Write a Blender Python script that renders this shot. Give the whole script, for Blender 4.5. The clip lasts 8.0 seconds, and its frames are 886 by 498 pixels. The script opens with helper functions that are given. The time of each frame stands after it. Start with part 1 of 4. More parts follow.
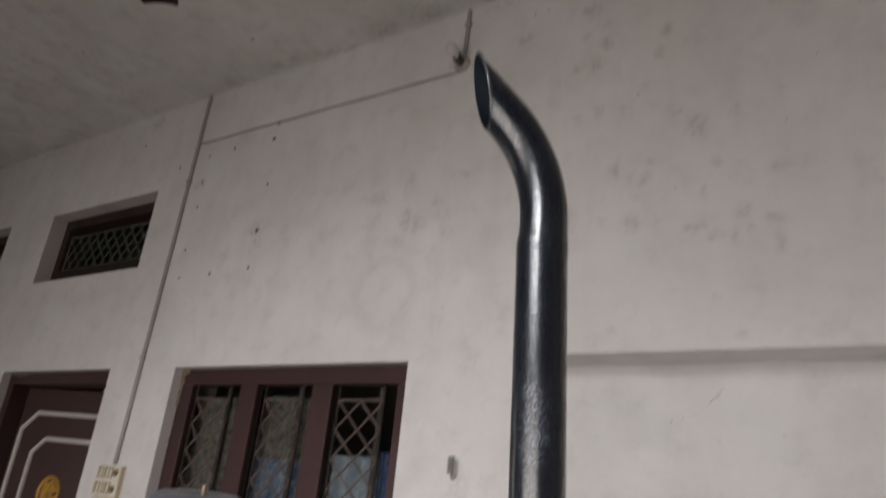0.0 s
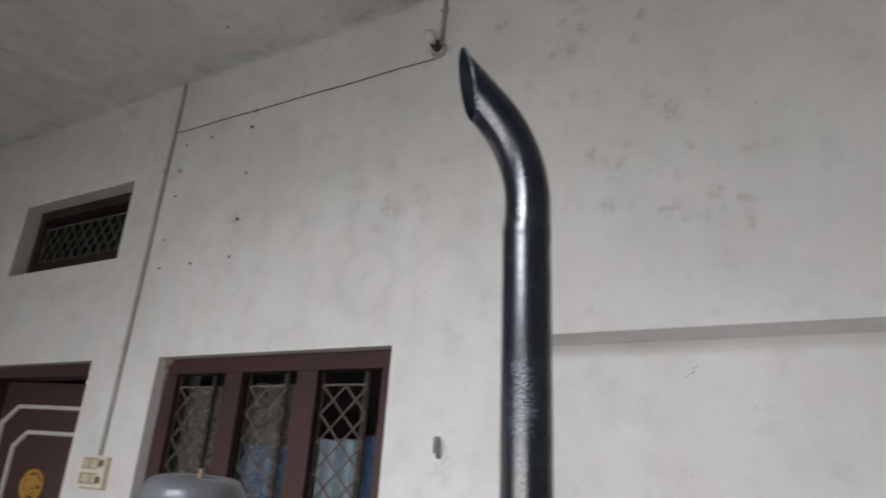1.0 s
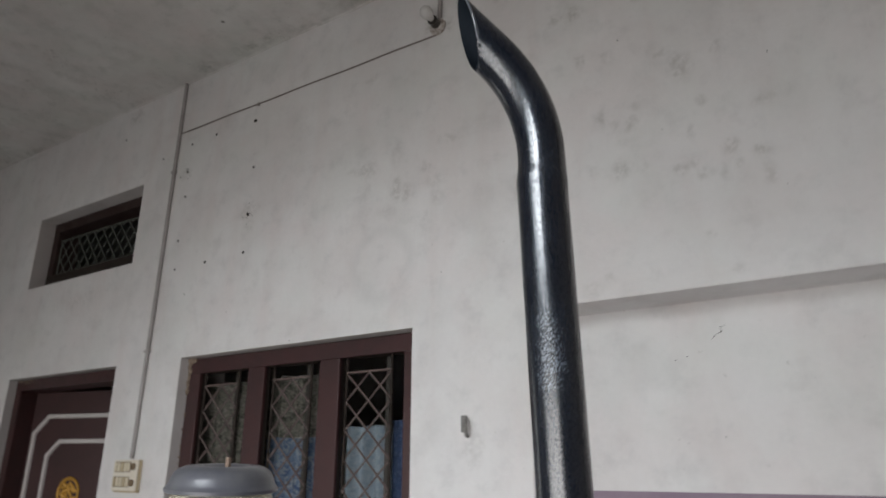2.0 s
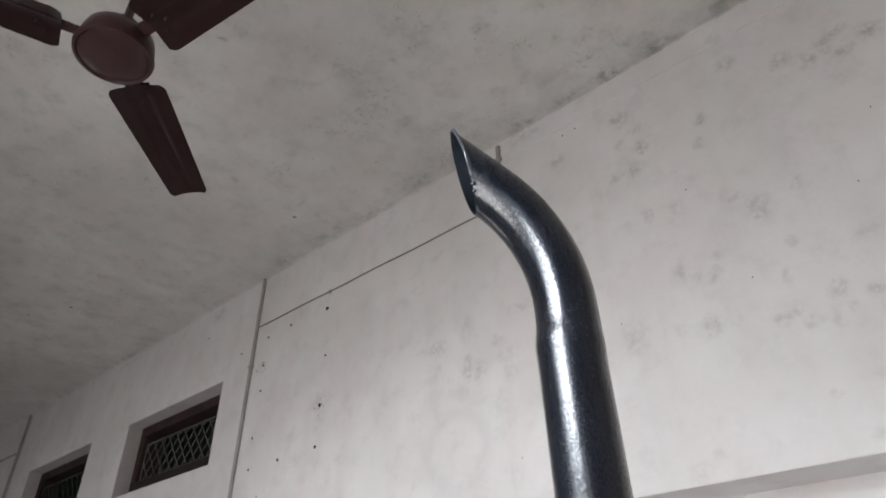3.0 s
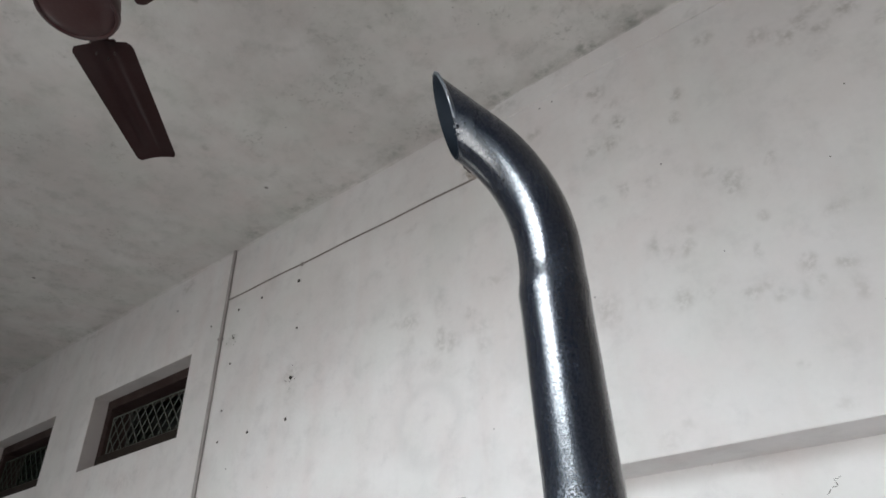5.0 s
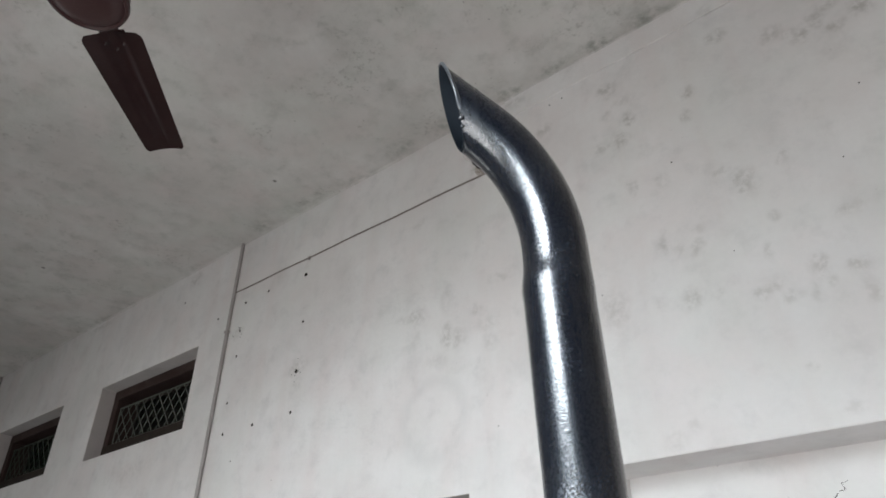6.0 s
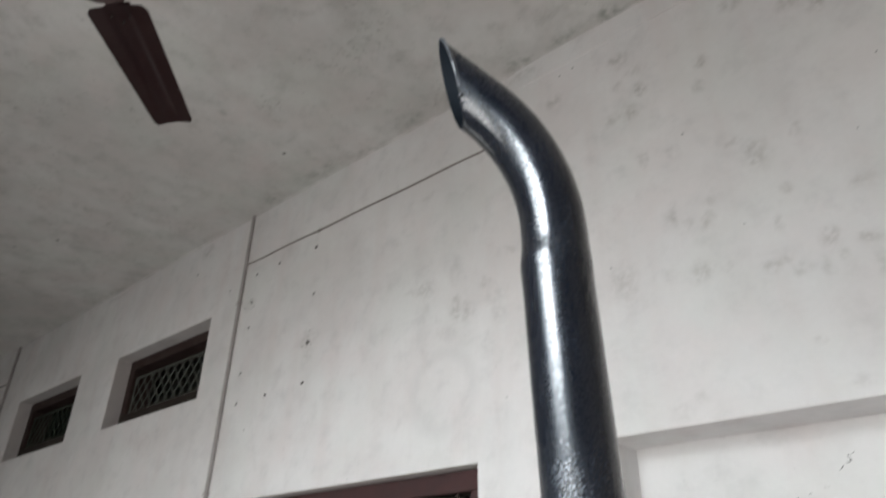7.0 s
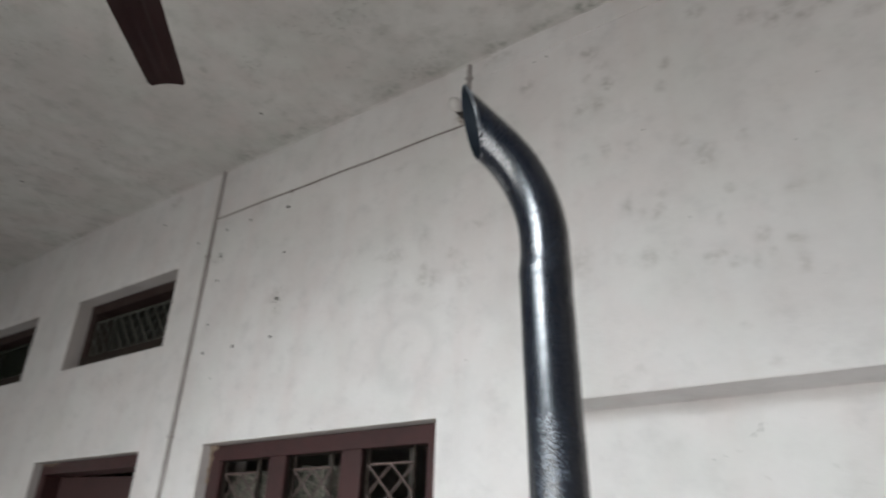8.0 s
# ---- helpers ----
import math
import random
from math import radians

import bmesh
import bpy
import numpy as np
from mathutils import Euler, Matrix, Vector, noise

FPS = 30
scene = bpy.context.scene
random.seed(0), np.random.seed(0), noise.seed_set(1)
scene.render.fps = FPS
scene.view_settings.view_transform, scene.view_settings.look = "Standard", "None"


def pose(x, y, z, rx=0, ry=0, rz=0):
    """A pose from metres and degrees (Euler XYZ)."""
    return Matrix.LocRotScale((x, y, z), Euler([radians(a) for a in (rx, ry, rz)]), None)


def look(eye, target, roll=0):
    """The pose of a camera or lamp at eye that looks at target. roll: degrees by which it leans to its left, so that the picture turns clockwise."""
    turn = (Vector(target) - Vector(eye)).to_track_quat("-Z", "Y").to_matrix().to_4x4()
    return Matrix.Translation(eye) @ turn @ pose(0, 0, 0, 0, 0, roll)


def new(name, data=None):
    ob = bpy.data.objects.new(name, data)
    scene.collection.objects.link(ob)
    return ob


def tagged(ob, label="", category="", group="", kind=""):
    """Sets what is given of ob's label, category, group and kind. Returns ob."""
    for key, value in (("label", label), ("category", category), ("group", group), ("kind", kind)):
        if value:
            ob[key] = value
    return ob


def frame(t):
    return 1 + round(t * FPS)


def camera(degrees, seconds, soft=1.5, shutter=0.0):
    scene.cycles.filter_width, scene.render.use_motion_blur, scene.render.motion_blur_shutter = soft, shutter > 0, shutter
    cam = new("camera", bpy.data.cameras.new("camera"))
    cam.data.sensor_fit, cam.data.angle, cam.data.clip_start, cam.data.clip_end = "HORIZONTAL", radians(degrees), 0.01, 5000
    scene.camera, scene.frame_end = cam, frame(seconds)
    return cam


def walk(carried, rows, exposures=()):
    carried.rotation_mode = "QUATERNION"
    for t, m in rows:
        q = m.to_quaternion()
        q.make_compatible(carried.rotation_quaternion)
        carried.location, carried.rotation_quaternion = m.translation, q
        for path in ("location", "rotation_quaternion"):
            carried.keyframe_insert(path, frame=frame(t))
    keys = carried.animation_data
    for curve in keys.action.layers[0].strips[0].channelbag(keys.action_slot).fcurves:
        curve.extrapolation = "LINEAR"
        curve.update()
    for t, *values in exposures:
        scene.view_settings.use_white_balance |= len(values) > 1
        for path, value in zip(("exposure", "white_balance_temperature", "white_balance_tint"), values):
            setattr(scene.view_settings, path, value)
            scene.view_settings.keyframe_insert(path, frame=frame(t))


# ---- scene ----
cam = camera(67.0, 8.0, soft=1.65, shutter=0.7)
PATH = [
    (0, (1.3944, -1.9383, 1.65), (0.3548, -0.3793, 2.3491), 5.82),
    (0.2, (1.4052, -1.9737, 1.6408), (0.4096, -0.4185, 2.4087), 6.56),
    (0.5, (1.4108, -1.9779, 1.6356), (0.4631, -0.3743, 2.3639), 5.95),
    (0.7, (1.4178, -1.9781, 1.6303), (0.5015, -0.3425, 2.3268), 4.99),
    (1, (1.402, -1.9749, 1.6388), (0.4146, -0.3662, 2.2998), 4.01),
    (1.2, (1.3914, -1.9748, 1.6447), (0.3723, -0.378, 2.285), 3.99),
    (2.3, (1.3747, -1.8881, 1.6138), (0.2785, -0.3396, 2.2483), -3.09),
    (2.4, (1.3564, -1.8365, 1.6197), (0.2014, -0.3485, 2.2934), -3.90),
    (2.5, (1.3515, -1.8095, 1.6405), (0.1209, -0.414, 2.3742), -3.05),
    (2.7, (1.3505, -1.7792, 1.6616), (0.1487, -0.4975, 2.6147), -0.02),
    (2.8, (1.3645, -1.7846, 1.6627), (0.2157, -0.5156, 2.6976), 0.08),
    (3, (1.3635, -1.7693, 1.6828), (0.2555, -0.5161, 2.7791), -0.68),
    (3.2, (1.362, -1.7615, 1.6801), (0.2309, -0.511, 2.7573), -2.11),
    (3.5, (1.3552, -1.7545, 1.678), (0.2601, -0.455, 2.7326), -1.80),
    (4, (1.3434, -1.7438, 1.6774), (0.2656, -0.4186, 2.7178), -2.08),
    (4.5, (1.3368, -1.7502, 1.669), (0.2694, -0.4158, 2.7084), -1.68),
    (4.7, (1.3395, -1.7513, 1.6692), (0.2729, -0.4164, 2.7109), -1.56),
    (5.8, (1.3346, -1.7469, 1.6692), (0.2495, -0.427, 2.7085), -0.28),
    (6, (1.3363, -1.742, 1.6714), (0.246, -0.4226, 2.706), -0.05),
    (6.5, (1.3442, -1.735, 1.6782), (0.2456, -0.4167, 2.7053), -0.28),
    (7, (1.3465, -1.7389, 1.6753), (0.2019, -0.409, 2.6351), 0.45),
    (7.2, (1.3421, -1.7391, 1.6775), (0.1294, -0.4305, 2.5805), 0.66),
    (7.5, (1.3436, -1.756, 1.6777), (0.1328, -0.4368, 2.5686), 1.78),
    (7.8, (1.3704, -1.835, 1.6545), (0.2275, -0.4448, 2.5293), 2.74),
    (8, (1.4003, -1.9014, 1.6367), (0.3319, -0.4431, 2.4923), 1.98),
]
EXPOSURES = [(0.0, -0.94, 6900, 14), (0.5, -0.62, 6540, 11), (1.0, -0.66, 6430, 9), (2.3, -0.80, 6430, 9), (2.6, -0.80, 6450, 10), (3.0, -0.17, 6400, 11),
             (3.5, -0.13, 6290, 10), (4.5, -0.14, 6270, 8), (6.0, -0.13, 6270, 7), (6.5, -0.15, 6330, 7), (7.5, -0.23, 6400, 7), (8.0, -0.30, 6400, 7)]

walk(cam, [(t, look(eye, target, roll)) for t, eye, target, roll in PATH], exposures=EXPOSURES)

# ---- world, sun, large lights ----
world = bpy.data.worlds.new("world")
scene.world = world
world.use_nodes = True
wn = world.node_tree.nodes
sky = wn.new("ShaderNodeTexSky")
sky.sky_type, sky.sun_disc = "NISHITA", False
sky.sun_elevation, sky.sun_rotation = radians(50), radians(160)
wn["Background"].inputs["Strength"].default_value = 0.08
world.node_tree.links.new(sky.outputs["Color"], wn["Background"].inputs["Color"])

sun = new("sun", bpy.data.lights.new("sun", "SUN"))
sun.data.energy, sun.data.angle, sun.data.color = 1.0, radians(12), (1.0, 0.96, 0.9)
sun.matrix_world = look((0, -20, 24), (0, -8, 0))

# daylight that comes in through the open front of the porch: sky above, the dimmer yard below
OPEN_X0, OPEN_X1, OPEN_Z0, OPEN_Z1, FRONT_Y = -0.45, 2.10, 0.0, 3.35, -3.3
# unseen side opening, made up to hold a fill lamp
SIDE_X0, SIDE_X1, SIDE_Z1 = -3.3, -2.1, 2.5
OPEN_MID = (OPEN_X0 + OPEN_X1) / 2


def daylight(name, x, wide, z, high, tilt, turn, watts, spread, colour):
    lamp = new(name, bpy.data.lights.new(name, "AREA"))
    lamp.data.shape, lamp.data.size, lamp.data.size_y = "RECTANGLE", wide, high
    lamp.data.energy, lamp.data.color, lamp.data.spread = watts, colour, radians(spread)
    lamp.matrix_world = pose(x, FRONT_Y - 0.30, z, 90 - tilt, 0, turn)
    return lamp


daylight("sky_daylight", 0.65, 1.65, 2.70, 1.00, 35, 9, 31.5, 82, (0.93, 0.965, 1.0))
daylight("yard_daylight", OPEN_MID, 2.40, 0.90, 1.60, -7, 4, 54.0, 140, (1.0, 0.97, 0.95))
# added fill lamp that brightens the left wall and door
daylight("side_fill", (SIDE_X0 + SIDE_X1) / 2, 1.05, 1.20, 2.00, 20, 0, 27.0, 122, (1.0, 0.985, 0.97))
END_X, END_Y0, END_Y1, END_Z1 = -8.0, -2.3, -0.55, 2.45
daylight("end_daylight", 0, 1.65, 1.25, 2.30, 0, 0, 15.0, 160, (1.0, 0.99, 0.98)).matrix_world = pose(END_X - 0.30, (END_Y0 + END_Y1) / 2, 1.25, 90, 0, -90)


# ---- materials ----
def material(name):
    m = bpy.data.materials.new(name)
    m.use_nodes = True
    nt = m.node_tree
    return m, nt, nt.nodes["Principled BSDF"]


def node(nt, kind, **settings):
    n = nt.nodes.new(kind)
    for key, value in settings.items():
        if key == "operation":
            n.operation = value
        elif key == "blend_type":
            n.blend_type = value
        elif key == "data_type":
            n.data_type = value
        elif key == "interpolation_type":
            n.interpolation_type = value
    return n


def noise_tex(nt, vector, scale, detail=4.0, rough=0.55, stretch=None):
    n = node(nt, "ShaderNodeTexNoise")
    n.inputs["Scale"].default_value = scale
    n.inputs["Detail"].default_value = detail
    n.inputs["Roughness"].default_value = rough
    if stretch:
        mp = node(nt, "ShaderNodeMapping")
        mp.inputs["Scale"].default_value = stretch
        nt.links.new(vector, mp.inputs["Vector"])
        vector = mp.outputs["Vector"]
    nt.links.new(vector, n.inputs["Vector"])
    return n.outputs["Fac"]


def ramp(nt, value, lo, hi, out_lo=0.0, out_hi=1.0):
    n = node(nt, "ShaderNodeMapRange", interpolation_type="SMOOTHSTEP")
    for key, v in (("From Min", lo), ("From Max", hi), ("To Min", out_lo), ("To Max", out_hi)):
        n.inputs[key].default_value = v
    nt.links.new(value, n.inputs["Value"])
    return n.outputs["Result"]


def calc(nt, op, a, b):
    n = node(nt, "ShaderNodeMath", operation=op)
    for socket, v in zip(n.inputs, (a, b)):
        if isinstance(v, (int, float)):
            socket.default_value = v
        else:
            nt.links.new(v, socket)
    return n.outputs[0]


def mix(nt, fac, a, b, blend="MIX"):
    n = node(nt, "ShaderNodeMix", data_type="RGBA", blend_type=blend)
    for socket, v in ((n.inputs[0], fac), (n.inputs[6], a), (n.inputs[7], b)):
        if isinstance(v, (int, float)):
            socket.default_value = v
        elif isinstance(v, tuple):
            socket.default_value = (*v, 1.0)
        else:
            nt.links.new(v, socket)
    return n.outputs[2]


def bump(nt, bsdf, height, strength, distance):
    n = node(nt, "ShaderNodeBump")
    n.inputs["Strength"].default_value, n.inputs["Distance"].default_value = strength, distance
    nt.links.new(height, n.inputs["Height"])
    nt.links.new(n.outputs["Normal"], bsdf.inputs["Normal"])


def place(nt):
    return node(nt, "ShaderNodeNewGeometry").outputs["Position"]


def stains(nt, pos, spots, flat=False):
    """Smudges on a wall along x, or on a flat ceiling: rows of x, z or y, half width, half height, strength."""
    wob = node(nt, "ShaderNodeTexNoise")
    wob.inputs["Scale"].default_value, wob.inputs["Detail"].default_value = 16.0, 6.0
    nt.links.new(pos, wob.inputs["Vector"])
    off = node(nt, "ShaderNodeVectorMath", operation="MULTIPLY_ADD")
    off.inputs[1].default_value, off.inputs[2].default_value = (0.07, 0.07, 0.07), (-0.035, -0.035, -0.035)
    nt.links.new(wob.outputs["Color"], off.inputs[0])
    there = node(nt, "ShaderNodeVectorMath", operation="ADD")
    nt.links.new(pos, there.inputs[0])
    nt.links.new(off.outputs[0], there.inputs[1])
    total = None
    for x, z, rx, rz, much in spots:
        d = node(nt, "ShaderNodeVectorMath", operation="MULTIPLY_ADD")
        if flat:
            d.inputs[1].default_value, d.inputs[2].default_value = (1 / rx, 1 / rz, 0), (-x / rx, -z / rz, 0)
        else:
            d.inputs[1].default_value, d.inputs[2].default_value = (1 / rx, 0, 1 / rz), (-x / rx, 0, -z / rz)
        nt.links.new(there.outputs[0], d.inputs[0])
        far = node(nt, "ShaderNodeVectorMath", operation="LENGTH")
        nt.links.new(d.outputs[0], far.inputs[0])
        one = ramp(nt, far.outputs["Value"], 0.1, 1.2, much, 0.0)
        total = one if total is None else calc(nt, "MAXIMUM", total, one)
    return total


def speck_mask(nt, pos, scale, size, share):
    """Scattered small round specks: about this many to the metre, of this radius in cells, in a share of the cells."""
    v = node(nt, "ShaderNodeTexVoronoi")
    v.inputs["Scale"].default_value = scale
    nt.links.new(pos, v.inputs["Vector"])
    pick = node(nt, "ShaderNodeSeparateXYZ")
    nt.links.new(v.outputs["Color"], pick.inputs[0])
    near = ramp(nt, v.outputs["Distance"], size * 0.4, size, 1.0, 0.0)
    return calc(nt, "MULTIPLY", near, calc(nt, "GREATER_THAN", pick.outputs["X"], 1.0 - share))


def limewash(name, base, grime, spots=(), mottled=0.5, warm=(0.62, 0.55, 0.5), flat=False):
    m, nt, b = material(name)
    pos = place(nt)
    broad = ramp(nt, noise_tex(nt, pos, 1.1, 5, 0.6), 0.35, 0.7)
    blot = ramp(nt, noise_tex(nt, pos, 5.0, 6, 0.62), 0.42, 0.72)
    runs = ramp(nt, noise_tex(nt, pos, 2.2, 4, 0.5, (1.6, 1.9, 1.0) if flat else (3.2, 3.2, 0.45)), 0.48, 0.75)
    fine = noise_tex(nt, pos, 55.0, 4, 0.6)
    col = mix(nt, calc(nt, "MULTIPLY", broad, 0.35 * mottled), base, grime)
    col = mix(nt, calc(nt, "MULTIPLY", blot, 0.30 * mottled), col, grime)
    col = mix(nt, calc(nt, "MULTIPLY", runs, 0.28 * mottled), col, warm)
    cloud = ramp(nt, noise_tex(nt, pos, 3.1, 4, 0.55), 0.40, 0.66)
    col = mix(nt, calc(nt, "MULTIPLY", cloud, 0.22 * mottled), col, warm)
    patch = ramp(nt, noise_tex(nt, pos, 10.0, 5, 0.65), 0.50, 0.74)
    col = mix(nt, calc(nt, "MULTIPLY", patch, 0.26 * mottled), col, grime)
    green = ramp(nt, noise_tex(nt, pos, 2.7, 3, 0.5), 0.46, 0.66)
    col = mix(nt, calc(nt, "MULTIPLY", green, 0.16 * mottled), col, (base[0] * 0.84, base[1] * 0.92, base[2] * 0.86))
    pink = ramp(nt, noise_tex(nt, pos, 3.7, 3, 0.55), 0.50, 0.68)
    col = mix(nt, calc(nt, "MULTIPLY", pink, 0.20 * mottled), col, (base[0] * 0.97, base[1] * 0.88, base[2] * 0.88))
    specks = ramp(nt, noise_tex(nt, pos, 38.0, 2, 0.5), 0.72, 0.8)
    col = mix(nt, calc(nt, "MULTIPLY", specks, 0.25 * mottled), col, (0.25, 0.23, 0.21))
    if spots and flat:
        col = mix(nt, calc(nt, "MULTIPLY", speck_mask(nt, pos, 14.0, 0.060, 0.40), 0.60), col, (0.16, 0.15, 0.14))
        col = mix(nt, calc(nt, "MULTIPLY", speck_mask(nt, pos, 3.4, 0.050, 0.35), 0.85), col, (0.11, 0.10, 0.09))
        mottle = ramp(nt, noise_tex(nt, pos, 7.0, 6, 0.68), 0.44, 0.70)
        col = mix(nt, calc(nt, "MULTIPLY", mottle, 0.20), col, grime)
        # clusters of fine dark mould in some places, and thin trowel scars
        where = ramp(nt, noise_tex(nt, pos, 4.3, 3, 0.5), 0.52, 0.68)
        grains = ramp(nt, noise_tex(nt, pos, 46.0, 5, 0.68), 0.52, 0.68)
        col = mix(nt, calc(nt, "MULTIPLY", calc(nt, "MULTIPLY", where, grains), 0.42), col, (0.21, 0.20, 0.18))
        scar = calc(nt, "SUBTRACT", 1.0, ramp(nt, calc(nt, "ABSOLUTE", calc(nt, "SUBTRACT", noise_tex(nt, pos, 6.0, 3, 0.6), 0.47), 0.0), 0.0, 0.006))
        col = mix(nt, calc(nt, "MULTIPLY", calc(nt, "MULTIPLY", scar, blot), 0.30), col, (0.24, 0.22, 0.20))
        mask = calc(nt, "MULTIPLY", stains(nt, pos, spots, True), ramp(nt, noise_tex(nt, pos, 24.0, 4, 0.6), 0.30, 0.72))
        col = mix(nt, mask, col, (0.22, 0.225, 0.20))
    elif spots:
        col = mix(nt, calc(nt, "MULTIPLY", speck_mask(nt, pos, 7.0, 0.030, 0.30), 0.7), col, (0.17, 0.15, 0.14))
        # a faint round patch of newer wash
        ring = node(nt, "ShaderNodeVectorMath", operation="MULTIPLY_ADD")
        ring.inputs[1].default_value, ring.inputs[2].default_value = (7.4, 0, 7.4), (0.153 * 7.4, 0, -2.36 * 7.4)
        nt.links.new(pos, ring.inputs[0])
        ring_far = node(nt, "ShaderNodeVectorMath", operation="LENGTH")
        nt.links.new(ring.outputs[0], ring_far.inputs[0])
        off_ring = calc(nt, "ABSOLUTE", calc(nt, "SUBTRACT", calc(nt, "ADD", ring_far.outputs["Value"], calc(nt, "MULTIPLY", blot, 0.25)), 1.05), 0.0)
        col = mix(nt, ramp(nt, off_ring, 0.0, 0.32, 0.20, 0.0), col, grime)
        mask = stains(nt, pos, spots)
        grainy = ramp(nt, noise_tex(nt, pos, 42.0, 5, 0.62), 0.34, 0.62, 0.04, 0.71)
        col = mix(nt, calc(nt, "MULTIPLY", mask, grainy), col, (0.30, 0.28, 0.255))
    col = mix(nt, ramp(nt, fine, 0.3, 0.7, 0.0, 0.06), col, (0.5, 0.49, 0.48))
    nt.links.new(col, b.inputs["Base Color"])
    b.inputs["Roughness"].default_value = 0.85
    b.inputs["Specular IOR Level"].default_value = 0.25
    h = calc(nt, "ADD", calc(nt, "MULTIPLY", fine, 0.25), calc(nt, "ADD", calc(nt, "MULTIPLY", blot, 0.5), noise_tex(nt, pos, 2.5, 3, 0.5)))
    bump(nt, b, h, 0.5, 0.006)
    return m


def painted(name, base, other, rough=0.45, scale=9.0, coat=0.0, fleck=0.3, metal=0.0, relief=0.15):
    m, nt, b = material(name)
    pos = node(nt, "ShaderNodeTexCoord").outputs["Object"]
    a = ramp(nt, noise_tex(nt, pos, scale, 5, 0.6), 0.35, 0.7)
    f = noise_tex(nt, pos, scale * 11, 4, 0.6)
    col = mix(nt, calc(nt, "MULTIPLY", a, fleck), base, other)
    col = mix(nt, ramp(nt, f, 0.55, 0.8, 0.0, 0.35 * fleck), col, other)
    nt.links.new(col, b.inputs["Base Color"])
    nt.links.new(ramp(nt, f, 0.2, 0.8, rough - 0.08, rough + 0.1), b.inputs["Roughness"])
    b.inputs["Metallic"].default_value = metal
    b.inputs["Coat Weight"].default_value = coat
    bump(nt, b, f, relief, 0.001)
    return m


# smudges: x, z, half width, half height, strength
HIGH_SMUDGES = [(0.66, 3.41, 0.05, 0.04, 0.7), (0.71, 3.33, 0.05, 0.03, 0.45), (0.93, 3.24, 0.03, 0.035, 0.7), (0.91, 3.15, 0.025, 0.03, 0.6), (0.72, 3.24, 0.035, 0.03, 0.75),
                (0.68, 3.17, 0.05, 0.045, 0.6), (0.61, 3.17, 0.04, 0.025, 0.45), (0.39, 3.37, 0.045, 0.03, 0.6), (1.06, 3.41, 0.04, 0.03, 0.65), (1.21, 3.31, 0.05, 0.04, 0.6),
                (1.28, 3.25, 0.035, 0.045, 0.7), (1.32, 3.28, 0.03, 0.045, 0.7), (1.37, 3.23, 0.04, 0.025, 0.6), (1.37, 3.31, 0.05, 0.03, 0.6), (1.44, 3.25, 0.045, 0.045, 0.8),
                (1.25, 3.28, 0.025, 0.025, 0.5), (1.05, 3.53, 0.03, 0.04, 0.35), (0.65, 3.30, 0.03, 0.025, 0.45), (1.52, 3.16, 0.05, 0.03, 0.5)]
MIDDLE_SMUDGES = [(1.02, 2.83, 0.05, 0.06, 0.6), (0.97, 2.90, 0.03, 0.02, 0.5), (0.79, 2.95, 0.035, 0.03, 0.35), (0.69, 2.96, 0.02, 0.03, 0.55), (1.07, 2.69, 0.03, 0.03, 0.5),
                  (1.14, 2.86, 0.025, 0.035, 0.45), (1.24, 2.64, 0.035, 0.025, 0.4), (0.76, 2.72, 0.025, 0.06, 0.45), (0.85, 2.68, 0.03, 0.035, 0.5), (0.80, 2.69, 0.03, 0.02, 0.35),
                  (1.03, 2.60, 0.02, 0.045, 0.4), (0.87, 2.74, 0.025, 0.025, 0.3)]
LOW_SMUDGES = [(0.80, 2.52, 0.055, 0.045, 0.55), (0.71, 2.54, 0.025, 0.025, 0.4), (0.87, 2.52, 0.025, 0.025, 0.35), (0.99, 2.49, 0.035, 0.03, 0.55), (1.03, 2.49, 0.025, 0.025, 0.4),
               (1.13, 2.51, 0.03, 0.04, 0.55), (1.05, 2.45, 0.025, 0.025, 0.4), (1.10, 2.45, 0.02, 0.03, 0.35), (1.15, 2.47, 0.02, 0.03, 0.35), (1.22, 2.49, 0.035, 0.03, 0.55),
               (1.23, 2.41, 0.03, 0.045, 0.4), (0.57, 2.56, 0.06, 0.08, 0.4), (0.74, 2.17, 0.03, 0.02, 0.3), (0.69, 2.15, 0.05, 0.03, 0.25), (1.05, 2.26, 0.02, 0.02, 0.35),
               (1.11, 2.15, 0.04, 0.02, 0.3), (0.25, 1.69, 0.05, 0.10, 0.4)]
WEST_SMUDGES = [(-0.24, 2.78, 0.07, 0.045, 0.5), (-0.31, 2.79, 0.045, 0.025, 0.3), (-0.09, 2.66, 0.04, 0.07, 0.6), (-0.03, 2.64, 0.045, 0.045, 0.5), (0.05, 2.72, 0.035, 0.035, 0.5),
                (0.10, 2.66, 0.08, 0.045, 0.3), (0.10, 2.59, 0.045, 0.045, 0.3), (-0.23, 2.69, 0.03, 0.045, 0.3), (0.16, 2.82, 0.07, 0.025, 0.35), (-0.09, 2.81, 0.03, 0.08, 0.22),
                (-0.94, 2.75, 0.08, 0.055, 0.5), (-0.93, 2.67, 0.045, 0.045, 0.35), (-1.46, 3.06, 0.06, 0.04, 0.5), (-0.24, 3.21, 0.06, 0.025, 0.3), (-0.14, 2.58, 0.06, 0.03, 0.2),
                (-1.98, 3.55, 0.08, 0.05, 0.5), (-2.3, 2.5, 0.35, 0.07, 0.25), (-3.1, 3.58, 0.15, 0.03, 0.5), (0.25, 3.58, 0.12, 0.03, 0.5), (0.16, 3.335, 0.03, 0.035, 0.7), (0.055, 3.36, 0.025, 0.03, 0.55)]
